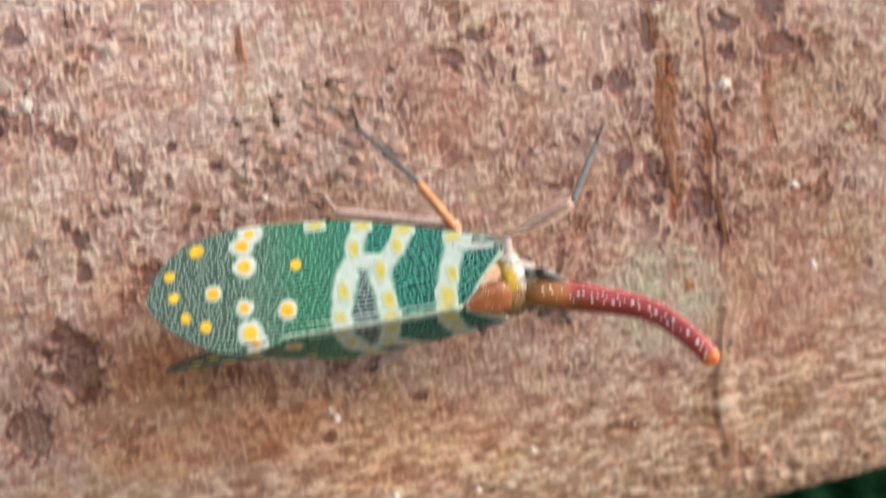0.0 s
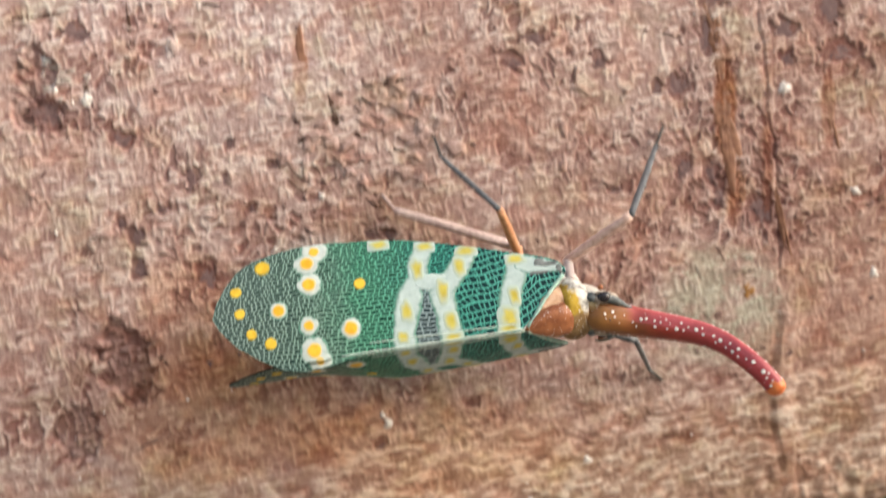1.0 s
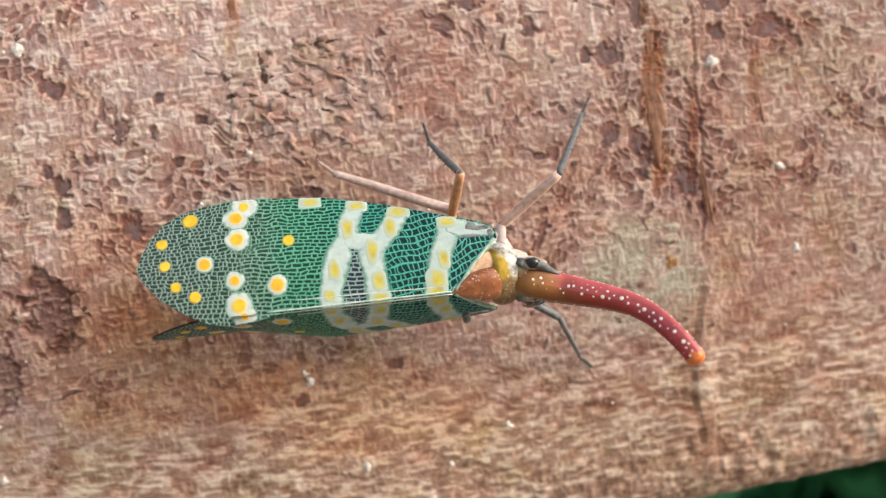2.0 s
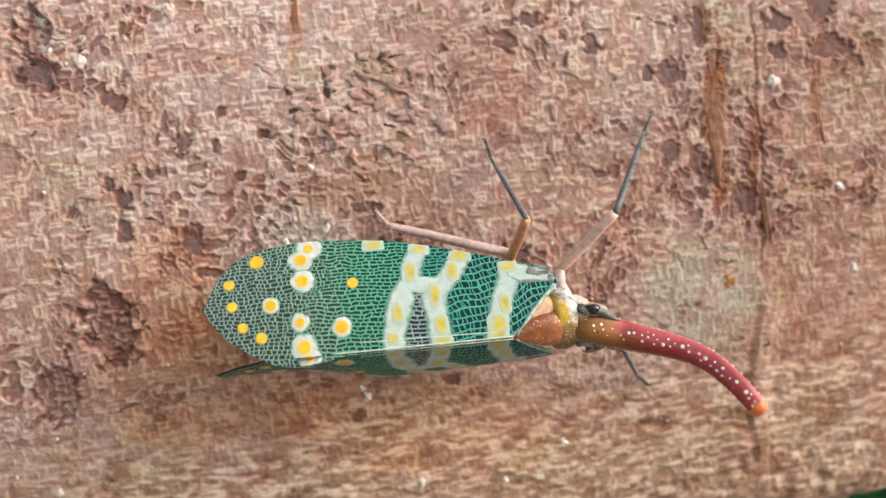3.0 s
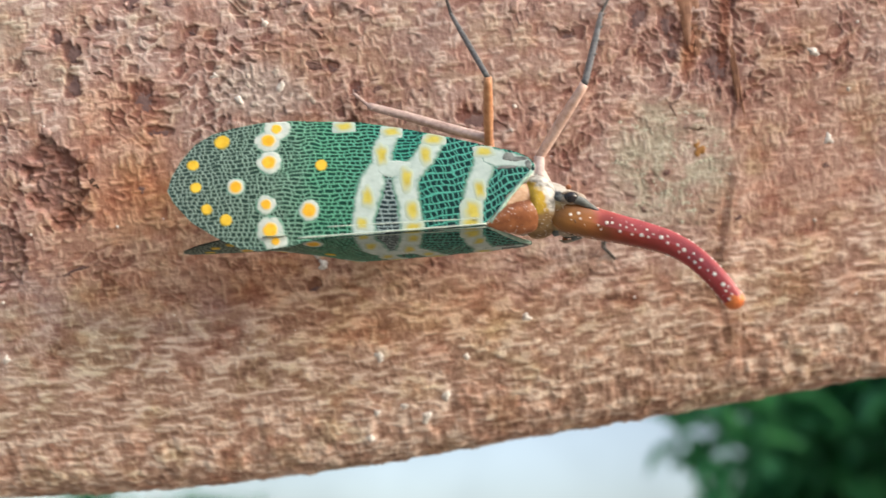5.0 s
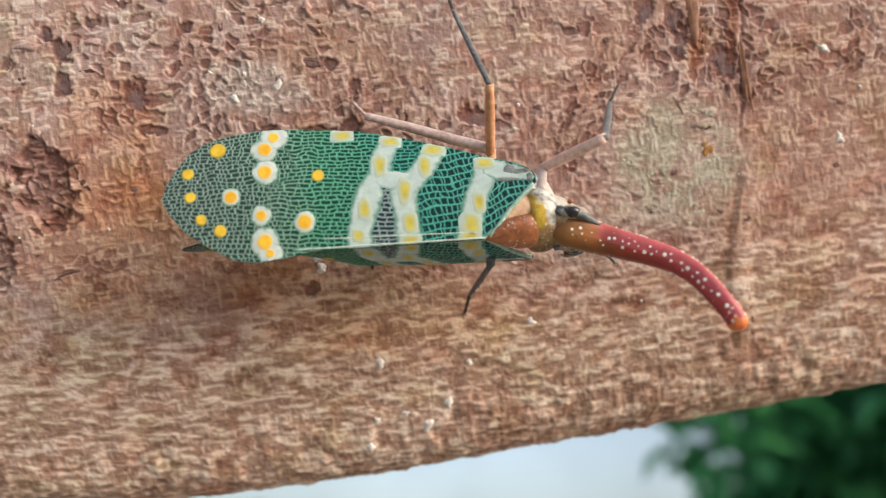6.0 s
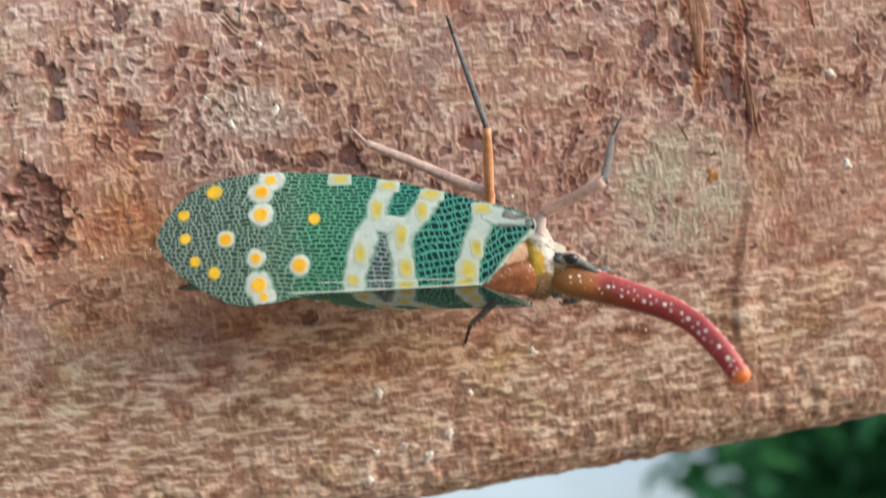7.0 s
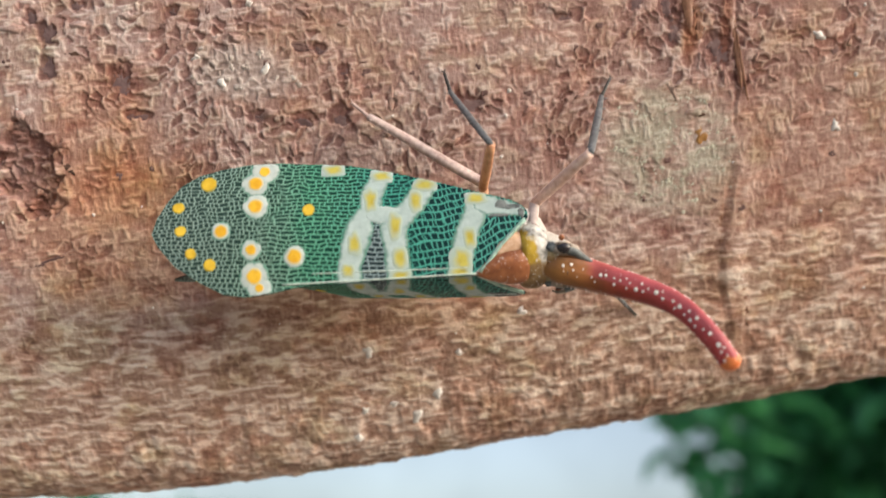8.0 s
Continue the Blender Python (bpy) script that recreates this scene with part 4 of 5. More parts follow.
def wing_grid(side, n, m, off, relief_mm):
    """Points of one face of a wing, with their places (u, w) on it."""
    us = -27.72 + 31.7 * (0.5 - 0.5 * np.cos(np.linspace(0.02, math.pi - 0.02, n)))
    us = 0.35 * us + 0.65 * np.linspace(us[0], us[-1], n)
    a, b = np.interp(us, INNER_U, INNER_W), np.interp(us, COSTA_U, COSTA_W)
    if side < 0:
        a = np.maximum(a, 0.0)
    u = np.repeat(us[:, None], m, 1)
    w = a[:, None] + (b - a)[:, None] * np.linspace(0, 1, m)[None]
    net = vein_net(u, w)
    steep = np.full(us.shape, SLOPE) if side > 0 else SLOPE - radians(5.0) + radians(9.0) * np.clip((-12.0 - us) / 8, 0, 1)
    steep = steep[:, None]
    lift = FLANK_OUT[0] * np.sin(math.pi * np.clip(w / 11.5, 0, 1)) + off + relief_mm * net + 0.05 * (fbm(u / 1.1, w / 1.1, 2, 221) - 0.5)
    pts = np.stack([u, side * (w * np.cos(steep) + lift * np.sin(steep)), -w * np.sin(steep) + lift * np.cos(steep)], -1)
    return pts.reshape(-1, 3) * MM, u.ravel(), w.ravel(), net.ravel()


def make_wing(fly, side):
    n, m = (840, 210) if side > 0 else (600, 150)
    top, u, w, net = wing_grid(side, n, m, 0.0, 0.025)
    low, lu, lw, _ = wing_grid(side, 60, 20, -0.12, 0.0)
    quads = []
    for first, rows, cols, flip in ((0, n, m, side < 0), (n * m, 60, 20, side > 0)):
        idx = first + np.arange(rows * cols).reshape(rows, cols)
        quad = np.stack([idx[:-1, :-1], idx[1:, :-1], idx[1:, 1:], idx[:-1, 1:]], -1).reshape(-1, 4)
        quads += (quad[:, ::-1] if flip else quad).tolist()
    me = bpy.data.meshes.new("forewing")
    me.from_pydata(np.vstack([top, low]).tolist(), [], quads)
    u, w = np.concatenate([u, lu]), np.concatenate([w, lw])
    slate = smooth(u, -11.2, -10.0) * (1 - smooth(u, -7.9, -7.2)) * (1 - smooth(w, 4.4, 5.6))
    for name, values in (("vein", np.concatenate([net, np.zeros(len(low))])), ("slate", slate)):
        me.attributes.new(name, "FLOAT", "POINT").data.foreach_set("value", values.astype(np.float32))
    corner = np.empty(len(me.loops), np.int32)
    me.loops.foreach_get("vertex_index", corner)
    me.uv_layers.new(name="UVMap").data.foreach_set("uv", np.stack([u, w if side > 0 else w + 40], -1)[corner].ravel().astype(np.float32))
    me.polygons.foreach_set("use_smooth", [True] * len(me.polygons))
    me.materials.append(WING)
    wing = part("forewing", me, WING, fly, "green forewing with pale net veins, white bands and yellow spots")
    # vein that stiffens the inner edge
    bm = bmesh.new()
    tube(bm, [on_wing(u, 0.10, side, 0.05) for u in np.linspace(-17.0, -0.8, 24)], [0.08 * MM] * 24, 8)
    part("edge_vein", bm, WHITE_VEIN, wing, "pale shining edge vein")
    bm = bmesh.new()
    tube(bm, [on_wing(u, 0.78 - 0.02 * (u + 9), side, 0.03) for u in np.linspace(-14.5, -1.5, 24)], [0.05 * MM] * 24, 8)
    part("edge_vein", bm, WHITE_VEIN, wing, "pale shining edge vein")
    bm = bmesh.new()
    tube(bm, [on_wing(u, float(np.interp(u, INNER_U, INNER_W)) + 0.12, side, 0.04) for u in np.linspace(-0.5, 3.7, 14)], [0.19 * MM] * 14, 10)
    part("edge_vein", bm, MINT_VEIN, wing, "pale mint vein along the wing's front edge")
    return wing


def wing_spot(wing, side, name, u, w, ru, rw, material, off, seed, square=2.0, ragged=0.05, rim=0.005):
    bm = bmesh.new()
    fade = bm.verts.layers.float.new("fade")
    sides, rings = 26, 6
    rows = []
    for k in range(1, rings + 1):
        row = []
        for i in range(sides):
            a = 2 * math.pi * i / sides
            c, s = math.cos(a), math.sin(a)
            f = k / rings * (1 + ragged * 2 * noise.noise(Vector((c * 1.5, s * 1.5, seed * 5.1))))
            pu, pw = u + ru * f * math.copysign(abs(c) ** (2 / square), c), w + rw * f * math.copysign(abs(s) ** (2 / square), s)
            row.append(on_wing(pu, clip_w(pu, pw, 0.03), side, off if k < rings else rim))
        rows.append(row)
    made = grid_mesh(bm, rows, True)
    mid = bm.verts.new(on_wing(u, clip_w(u, w, 0.03), side, off))
    mid[fade] = 1.0
    for k, ring in enumerate(made):
        for vert in ring:
            vert[fade] = 1.0 - (k + 1) / rings
    for i in range(sides):
        bm.faces.new((mid, made[0][i], made[0][(i + 1) % sides]))
    bmesh.ops.remove_doubles(bm, verts=bm.verts, dist=1e-7)
    return part(name, bm, material, wing)


def wing_band(wing, side, line, seed, off=0.045, material=WHITE_BAND):
    pts = smooth_line(line, 8)
    bm = bmesh.new()
    fade = bm.verts.layers.float.new("fade")
    rows = []
    last = len(pts) - 1
    for i, (u, w, r) in enumerate(pts):
        a, b = pts[max(i - 1, 0)], pts[min(i + 1, last)]
        du, dw = b[0] - a[0], b[1] - a[1]
        size = math.hypot(du, dw)
        nu, nw = dw / size, -du / size
        end = min(i, last - i) / 3.0
        r = 0.98 * r * (1.0 if end >= 1 else math.sqrt(max(0.04, 1 - (1 - end) ** 2)))
        row = []
        for k in range(13):
            f = (k - 6) / 6
            wob = 1 + 0.10 * noise.noise(Vector((i * 0.35, f * 1.3 + (2 if f > 0 else -2), seed * 7.3))) + 0.16 * noise.noise(Vector((i * 1.1, (4 if f > 0 else -4), seed * 3.1)))
            pu, pw = u + nu * r * f * wob, w + nw * r * f * wob
            row.append(on_wing(pu, clip_w(pu, pw, 0.03), side, off if abs(f) < 0.99 else 0.004))
        rows.append(row)
    made = grid_mesh(bm, rows)
    for i, row in enumerate(made):
        for k, vert in enumerate(row):
            vert[fade] = min(1.0 - abs(k - 6) / 6, min(i, last - i) / 4.0)
    return part("white_band", bm, material, wing)


BANDS = [
    [(-8.45, 9.3, 0.95), (-8.8, 8.4, 1.0), (-9.25, 7.5, 1.07), (-9.42, 6.3, 0.98), (-10.0, 5.5, 0.95), (-10.3, 4.8, 1.22), (-10.82, 3.3, 1.27), (-11.37, 1.4, 1.06), (-11.43, 0.2, 1.15), (-11.3, -0.5, 1.1)],
    [(-4.5, 8.5, 0.95), (-4.95, 7.6, 1.05), (-5.5, 6.8, 1.1), (-6.3, 5.8, 1.05), (-7.35, 4.9, 1.30), (-7.48, 4.0, 1.25), (-7.35, 2.6, 1.14), (-7.3, 0.7, 1.15), (-7.1, -0.4, 1.15)],
    [(-9.7, 5.9, 0.62), (-9.1, 5.75, 0.78), (-8.4, 5.65, 0.85), (-7.6, 5.6, 0.80), (-6.9, 5.55, 0.62)],
    [(-0.35, 7.0, 0.85), (-0.62, 5.2, 1.08), (-1.15, 4.0, 1.10), (-1.58, 2.8, 1.10), (-1.97, 1.35, 1.06), (-2.2, 0.3, 1.13), (-2.2, -0.5, 1.15)],
    [(-0.5, 6.5, 0.8), (0.7, 6.0, 0.95), (2.0, 5.75, 0.75), (3.2, 5.35, 0.55), (3.7, 4.9, 0.3)],
]
# white blocks on the outer edge: along, across, half sizes
BLOCKS = [(-12.42, 10.25, 1.08, 0.68), (-8.27, 9.35, 1.02, 0.70), (-4.6, 8.25, 1.08, 0.66), (-0.40, 6.75, 0.95, 0.55)]
RINGS = [(-19.12, 9.24, 1.05, 0.62), (-18.38, 10.42, 1.15, 0.46), (-19.08, 7.05, 1.00, 0.60), (-19.52, 3.18, 0.80, 0.45),
         (-19.28, 0.93, 1.12, 0.62), (-18.9, -0.05, 0.95, 0.35), (-22.0, 4.95, 0.72, 0.55), (-15.93, 2.40, 0.85, 0.62)]
DOTS = [(-23.12, 9.42, 0.74), (-25.58, 7.28, 0.54), (-25.36, 5.15, 0.50), (-24.5, 3.13, 0.50), (-22.93, 2.09, 0.54), (-14.65, 6.47, 0.56)]
DASHES = [(-12.42, 10.22, 0.50, 0.34), (-9.34, 7.05, 0.42, 1.0), (-8.27, 9.32, 0.52, 0.34), (-5.53, 6.83, 0.45, 0.90), (-4.61, 8.25, 0.55, 0.36),
          (-10.89, 3.21, 0.40, 0.85), (-11.47, 0.95, 0.38, 0.5), (-7.34, 4.59, 0.42, 1.0), (-7.12, 1.79, 0.46, 0.75), (-7.15, 0.30, 0.60, 0.42),
          (-0.30, 6.68, 0.5, 0.36), (-1.09, 3.24, 0.40, 0.80), (-1.90, 1.34, 0.62, 0.85), (-2.12, 0.20, 0.60, 0.5)]
HORN_LINE = [(5.1, 0.0, -1.9, 0.8), (6.2, -0.2, -1.02, 1.40), (7.2, -0.45, -0.70, 1.52), (9.24, -0.85, -0.07, 1.42), (10.97, -0.88, 1.11, 1.28), (12.69, -0.98, 2.17, 1.17),
             (14.35, -1.15, 3.38, 1.08), (15.70, -1.52, 4.74, 1.0), (16.55, -1.92, 6.40, 0.95), (17.28, -2.50, 7.85, 0.91), (17.85, -3.15, 8.75, 0.88), (18.05, -3.45, 9.10, 0.86)]
SIDE = plain_material("orange_side", (0.46, 0.24, 0.12), (0.76, 0.54, 0.38), 1300, 0.5, 0.2)
MINT_VEIN = plain_material("mint_vein", (0.20, 0.36, 0.30), (0.42, 0.58, 0.50), 2500, 0.35, 0.15)
WHITE_VEIN = plain_material("pale_vein", (0.32, 0.42, 0.38), (0.55, 0.64, 0.58), 3000, 0.25, 0.1)


def make_leg_piece(name, points, radii, material, fly, label="", spines=0, squash=0.75):
    """A leg's piece along +z from its joint, in millimetres."""
    bm = bmesh.new()
    line = smooth_line([(*p, r) for p, r in zip(points, radii)], 6)
    tube(bm, [Vector(p[:3]) * MM for p in line], [p[3] * MM for p in line], 12, squash)
    length = points[-1][2]
    for k in range(spines):
        z = length * (0.35 + 0.6 * k / max(1, spines - 1))
        base = Vector((0, 0.22, z)) * MM
        tube(bm, [base, base + Vector((0.05, 0.26, 0.14)) * MM, base + Vector((0.06, 0.44, 0.26)) * MM], [0.10 * MM, 0.07 * MM, 0.015 * MM], 6)
    return part(name, bm, material, fly, label)


def make_tarsus(fly, material, label):
    bm = bmesh.new()
    tube(bm, [Vector((0, 0, z)) * MM for z in (0, 0.3, 0.8, 1.1, 1.6, 2.0, 2.3)], [r * MM for r in (0.16, 0.20, 0.15, 0.19, 0.15, 0.17, 0.10)], 8)
    for s in (-1, 1):
        tube(bm, [Vector((0, 0, 2.2)) * MM, Vector((s * 0.18, 0.05, 2.5)) * MM, Vector((s * 0.24, -0.12, 2.68)) * MM], [0.07 * MM, 0.05 * MM, 0.012 * MM], 6)
    return part("tarsus", bm, material, fly, label)


# name: hip, length of femur and tibia, way of the knee, foot's places (start, then steps), ankle from the foot
LEGS = {
    "left_mid": dict(hip=(0.74, 3.74, -8.5), thigh=6.61, shin=11.37, knee=(0.24, -0.15, 0.96), foot=(-8.3, 10.9),
                     steps=((0.6, 0.95, -6.1, 7.9), (1.05, 1.4, 0.1, 5.5), (7.52, 7.92, 1.0, -3.5)), ankle=(0.7, -2.2, 0.9)),
    "left_front": dict(hip=(5.1, 3.0, -6.5), thigh=7.8, shin=13.2, knee=(0.04, -0.21, 0.98), foot=(17.5, 8.7),
                       steps=((4.2, 4.8, 16.7, 6.4), (5.45, 6.1, 17.3, -3.2)), ankle=(-1.1, -2.3, 0.8)),
    "right_front": dict(hip=(4.29, -2.57, -6.1), thigh=7.34, shin=9.39, knee=(0.47, 0.05, 0.72), foot=(13.5, -12.0),
                        steps=((0.65, 0.98, 17.0, -17.6), (1.05, 1.4, 18.1, -19.8), (5.5, 6.1, 17.3, -20.0), (7.5, 7.9, 21.0, -26.4)), ankle=(-1.1, 0.9, 0.9)),
    "right_mid": dict(hip=(0.9, -2.0, -7.6), thigh=5.5, shin=8.6, knee=(0.1, -0.25, 0.95), foot=(3.0, -12.0),
                      steps=((2.0, 2.6, 3.0, -15.0), (5.4, 6.0, 2.8, -25.6), (7.55, 7.9, 4.5, -21.0)), ankle=(0.4, 1.8, 1.0)),
    "left_hind": dict(hip=(0.9, 4.1, -8.8), thigh=0.0, shin=12.8, knee=(0, 0, 1), foot=(-11.2, 1.8),
                      steps=((2.0, 2.5, -10.8, -2.2), (4.2, 4.8, -9.0, -4.2), (5.5, 6.0, -8.7, -5.4), (7.5, 7.9, -8.5, -6.2)), ankle=(1.4, -1.5, 0.9)),
    "right_hind": dict(hip=(0.9, -4.1, -8.0), thigh=0.0, shin=12.0, knee=(0, 0, 1), foot=(-7.0, -16.0),
                       steps=((2.0, 2.6, -7.0, -18.0), (5.4, 6.0, -6.5, -21.0), (7.5, 7.9, -6.0, -23.5)), ankle=(1.4, 1.0, 0.9)),
}
LEG_PARTS, WINGS = {}, {}
# way that splits the horn's colour into an upper and a darker lower side
HORN_SPLIT_WAY = Vector((-0.25, 0.50, 0.83))


def loft(bm, stations, seed):
    """A rounded plate along x from stations of (x, half width, top, bottom)."""
    line = smooth_line(stations, 6)
    rows = []
    for x, w, top, low in line:
        row = []
        for k in range(32):
            a = 2 * math.pi * k / 32
            c, s = math.cos(a), math.sin(a)
            f = 1 + 0.03 * noise.noise(Vector((x, c * 2, s * 2 + seed)))
            row.append(Vector((x, w * f * math.copysign(abs(c) ** 0.85, c), (top + low) / 2 + (top - low) / 2 * f * math.copysign(abs(s) ** 0.85, s))) * MM)
        rows.append(row)
    made = grid_mesh(bm, rows, True)
    bm.faces.new(list(reversed(made[0])))
    bm.faces.new(made[-1])


def make_lanternfly():
    fly = tagged(new("lanternfly"), "green lanternfly with white-banded, yellow-spotted wings and red horn, clinging to bark", "insect")
    for side in (1, -1):
        wing = make_wing(fly, side)
        WINGS[side] = wing
        for i, line in enumerate(BANDS):
            wing_band(wing, side, line, i + 10 * side, (0.045, 0.05, 0.056, 0.045, 0.05)[i], WHITE_BLOCK if i == 2 else WHITE_BAND)
        for i, (u, w, ru, rw) in enumerate(BLOCKS):
            wing_spot(wing, side, "white_block", u, w, ru, rw, WHITE_BLOCK, 0.055, 91 + i, 7.0, 0.04)
        for i, (u, w, r, q) in enumerate(RINGS):
            wing_spot(wing, side, "white_ring", u, w, r * 1.16, r * 1.16, WHITE_RING, 0.045 + 0.002 * i, i)
        for i, (u, w, r, q) in enumerate(RINGS):
            wing_spot(wing, side, "yellow_spot", u, w, q * 1.1, q * 1.15, ORANGE, 0.08, i + 20, 2.0, 0.06, 0.055)
        for i, (u, w, r) in enumerate(DOTS):
            wing_spot(wing, side, "yellow_spot", u, w, r, r, DOT, 0.05, i + 40)
        wing_spot(wing, side, "green_patch", -2.0, 0.9, 1.0, 1.7, PALE_GREEN, 0.062, 71, 2.6, 0.1, 0.046)
        for i, (u, w, ru, rw) in enumerate(DASHES):
            grow = 1.3 if i in (0, 2, 4, 10) else 1.0
            wing_spot(wing, side, "yellow_spot", u, w, ru * 1.5 * grow, rw * 1.3 * grow, YELLOW, 0.075, i + 60, 2.6, 0.14, 0.05)
        for i, (u, w, ru, rw) in enumerate(((1.8, 6.05, 0.50, 0.50), (2.7, 5.75, 0.9, 0.24), (3.45, 5.2, 0.30, 0.42), (1.6, 5.05, 1.0, 0.15))):
            wing_spot(wing, side, "grey_patch", u, w, ru, rw, GREY_MARK, 0.085, i + 80, 2.2, 0.2)
    bm = bmesh.new()
    tube(bm, [Vector((x, 0, z)) * MM for x, z in ((3, -5.0), (0, -5.6), (-5, -5.9), (-11, -5.4), (-16, -4.4), (-18.5, -3.4))],
         [r * MM for r in (2.8, 3.0, 2.9, 2.3, 1.4, 0.4)], 20)
    part("abdomen", bm, ABDOMEN, fly, "yellowish abdomen under the wings")
    bm = bmesh.new()
    ellipsoid(bm, (2.9, 0.0, -5.3), (3.3, 3.3, 3.0), rough=0.05, seed=2)
    thorax = part("thorax", bm, WAX_SIDE, fly, "thorax with whitish wax on its sides")
    for side in (1, -1):
        bm = bmesh.new()
        ellipsoid(bm, (3.1, side * 2.45, -3.7), (1.15, 0.55, 0.85), 40, 26, 0.08, side)
        tube(bm, [Vector((x, side * y, z)) * MM for x, y, z in ((2.2, 2.9, -3.5), (3.0, 3.05, -3.1), (3.9, 2.95, -2.9))], [0.10 * MM, 0.13 * MM, 0.09 * MM], 8)
        part("wing_base", bm, WAX_SIDE, fly, "waxy white wing base")
    bm = bmesh.new()
    scutum_line = [(-0.9, 0.15, -0.05, -0.8), (0.2, 0.85, 0.08, -1.6), (1.4, 1.35, 0.18, -2.0), (2.6, 1.6, 0.12, -2.4), (3.4, 1.55, -0.02, -2.5), (3.9, 1.35, -0.25, -2.6)]
    loft(bm, scutum_line, 4)
    scutum = part("scutum", bm, SCUTUM, fly, "shining chestnut-brown back plate")
    bm = bmesh.new()
    loft(bm, [(0.2, 1.3, -1.0, -3.5), (1.2, 2.0, -0.75, -4.0), (2.4, 2.35, -0.7, -4.2), (3.8, 2.35, -0.85, -4.2)], 5)
    part("side_plate", bm, SIDE, fly, "pale orange plate beside the back plate")
    bm = bmesh.new()
    collar_line = [(3.2, 2.4, -0.45, -4.8), (3.6, 2.8, -0.22, -5.2), (4.3, 2.95, -0.18, -5.3), (5.0, 2.7, -0.26, -4.8), (5.4, 2.35, -0.45, -4.4)]
    loft(bm, collar_line, 6)
    collar = part("pronotum", bm, COLLAR, fly, "yellow-ochre collar plate")
    bm = bmesh.new()
    head_line = [(4.8, 2.2, -0.6, -4.2), (5.5, 2.25, -0.30, -4.2), (6.3, 2.05, -0.22, -3.9), (7.2, 1.65, -0.2, -3.2), (7.9, 1.35, -0.1, -2.4)]
    loft(bm, head_line, 7)
    head = part("head", bm, HEAD, fly, "ochre and grey head")
    for side in (1, -1):
        bm = bmesh.new()
        ellipsoid(bm, (6.85, side * 1.65, -0.60), (1.15, 0.5, 0.55), 22, 14)
        part("eye_rim", bm, EYE_RIM, fly, "grey-brown swelling round the eye")
        bm = bmesh.new()
        ellipsoid(bm, (6.65, side * 1.84, -0.50 if side > 0 else -0.75), (0.66, 0.54, 0.54), 26, 18)
        part("eye", bm, EYE, fly, "glossy black eye")
        bm = bmesh.new()
        ellipsoid(bm, (5.7, side * 1.75, -0.98), (0.50, 0.42, 0.50), 22, 14, 0.4, side + 5)
        part("cheek", bm, GREY_MARK, fly, "dark grey patch behind the eye")
        bm = bmesh.new()
        brow = smooth_line([(5.9, 2.15, -0.75, 0.08), (6.4, 2.30, -0.65, 0.14), (7.2, 2.08, -0.55, 0.17), (8.0, 1.35, -0.40, 0.18), (8.9, 0.62, -0.20, 0.15), (9.6, 0.42, 0.05, 0.07)], 5)
        tube(bm, [Vector((p[0], side * p[1] - (0.4 if side < 0 else 0.0), p[2])) * MM for p in brow], [p[3] * MM for p in brow], 10)
        part("brow_ridge", bm, EYE_RIM, fly, "pale beige ridge over the eye")
        bm = bmesh.new()
        streak = smooth_line([(6.9, 1.72, -0.46, 0.45), (7.5, 1.52, -0.36, 0.40), (8.1, 1.15, -0.24, 0.30), (8.7, 0.80, -0.06, 0.18), (9.2, 0.55, 0.10, 0.05)], 5)
        tube(bm, [Vector((p[0], side * p[1] - (0.4 if side < 0 else 0.0), p[2])) * MM for p in streak], [p[3] * MM for p in streak], 12)
        part("eye_streak", bm, GREY_MARK, fly, "slate-grey streak before the eye")
        bm = bmesh.new()
        ellipsoid(bm, (6.5, side * 2.6, -1.0), (0.26, 0.26, 0.24), 12, 8)
        part("antenna", bm, SCUTUM, fly, "small dark brown antenna knob")
    bm = bmesh.new()
    tube(bm, [Vector((6.75 + 0.10 * math.sin(6 * a), -0.34 + 1.52 * math.cos(a), -0.84 + 1.52 * math.sin(a))) * MM for a in np.linspace(1.2, 3.6, 22)], [(0.05 + 0.05 * math.sin(k * 0.15)) * MM for k in range(22)], 8)
    part("head_seam", bm, TARSUS_DARK, fly, "dark seam between head and horn")
    line = smooth_line(HORN_LINE, 8)
    bm = bmesh.new()
    tube(bm, [Vector(p[:3]) * MM for p in line], [p[3] * MM for p in line], 36, None, 0.07)
    tone_side = bm.verts.layers.float.new("tone_side")
    for vert in bm.verts:
        v = vert.co / MM
        i = min(range(1, len(line) - 1), key=lambda n: (v - Vector(line[n][:3])).length_squared)
        way = Vector(line[i + 1][:3] - line[i - 1][:3]).normalized()
        vert[tone_side] = (v - Vector(line[i][:3])).normalized().dot(HORN_SPLIT_WAY.cross(way).normalized())
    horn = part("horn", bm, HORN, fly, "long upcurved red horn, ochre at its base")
    bm = bmesh.new()
    tip_way = Vector(line[-1][:3] - line[-4][:3]).normalized()
    tip = Vector(line[-1][:3])
    tube(bm, [(tip + tip_way * d) * MM for d in (-0.35, 0.0, 0.35, 0.62, 0.8, 0.88)], [r * MM for r in (0.85, 0.87, 0.82, 0.66, 0.40, 0.1)], 20)
    part("horn_tip", bm, HORN_TIP, horn, "bright orange horn tip")
    # white wax dots on the horn and the back plate
    rng = random.Random(3)
    bm = bmesh.new()
    spots = []
    while len(spots) < 260:
        k = rng.uniform(0.12, 0.985) * (len(line) - 1)
        i = min(int(k), len(line) - 2)
        p = line[i] + (line[i + 1] - line[i]) * (k - i)
        way = Vector(line[i + 1][:3] - line[i][:3]).normalized()
        a = way.cross(Vector((0, 1, 0))).normalized()
        b = a.cross(way)
        q = rng.uniform(0, 2 * math.pi)
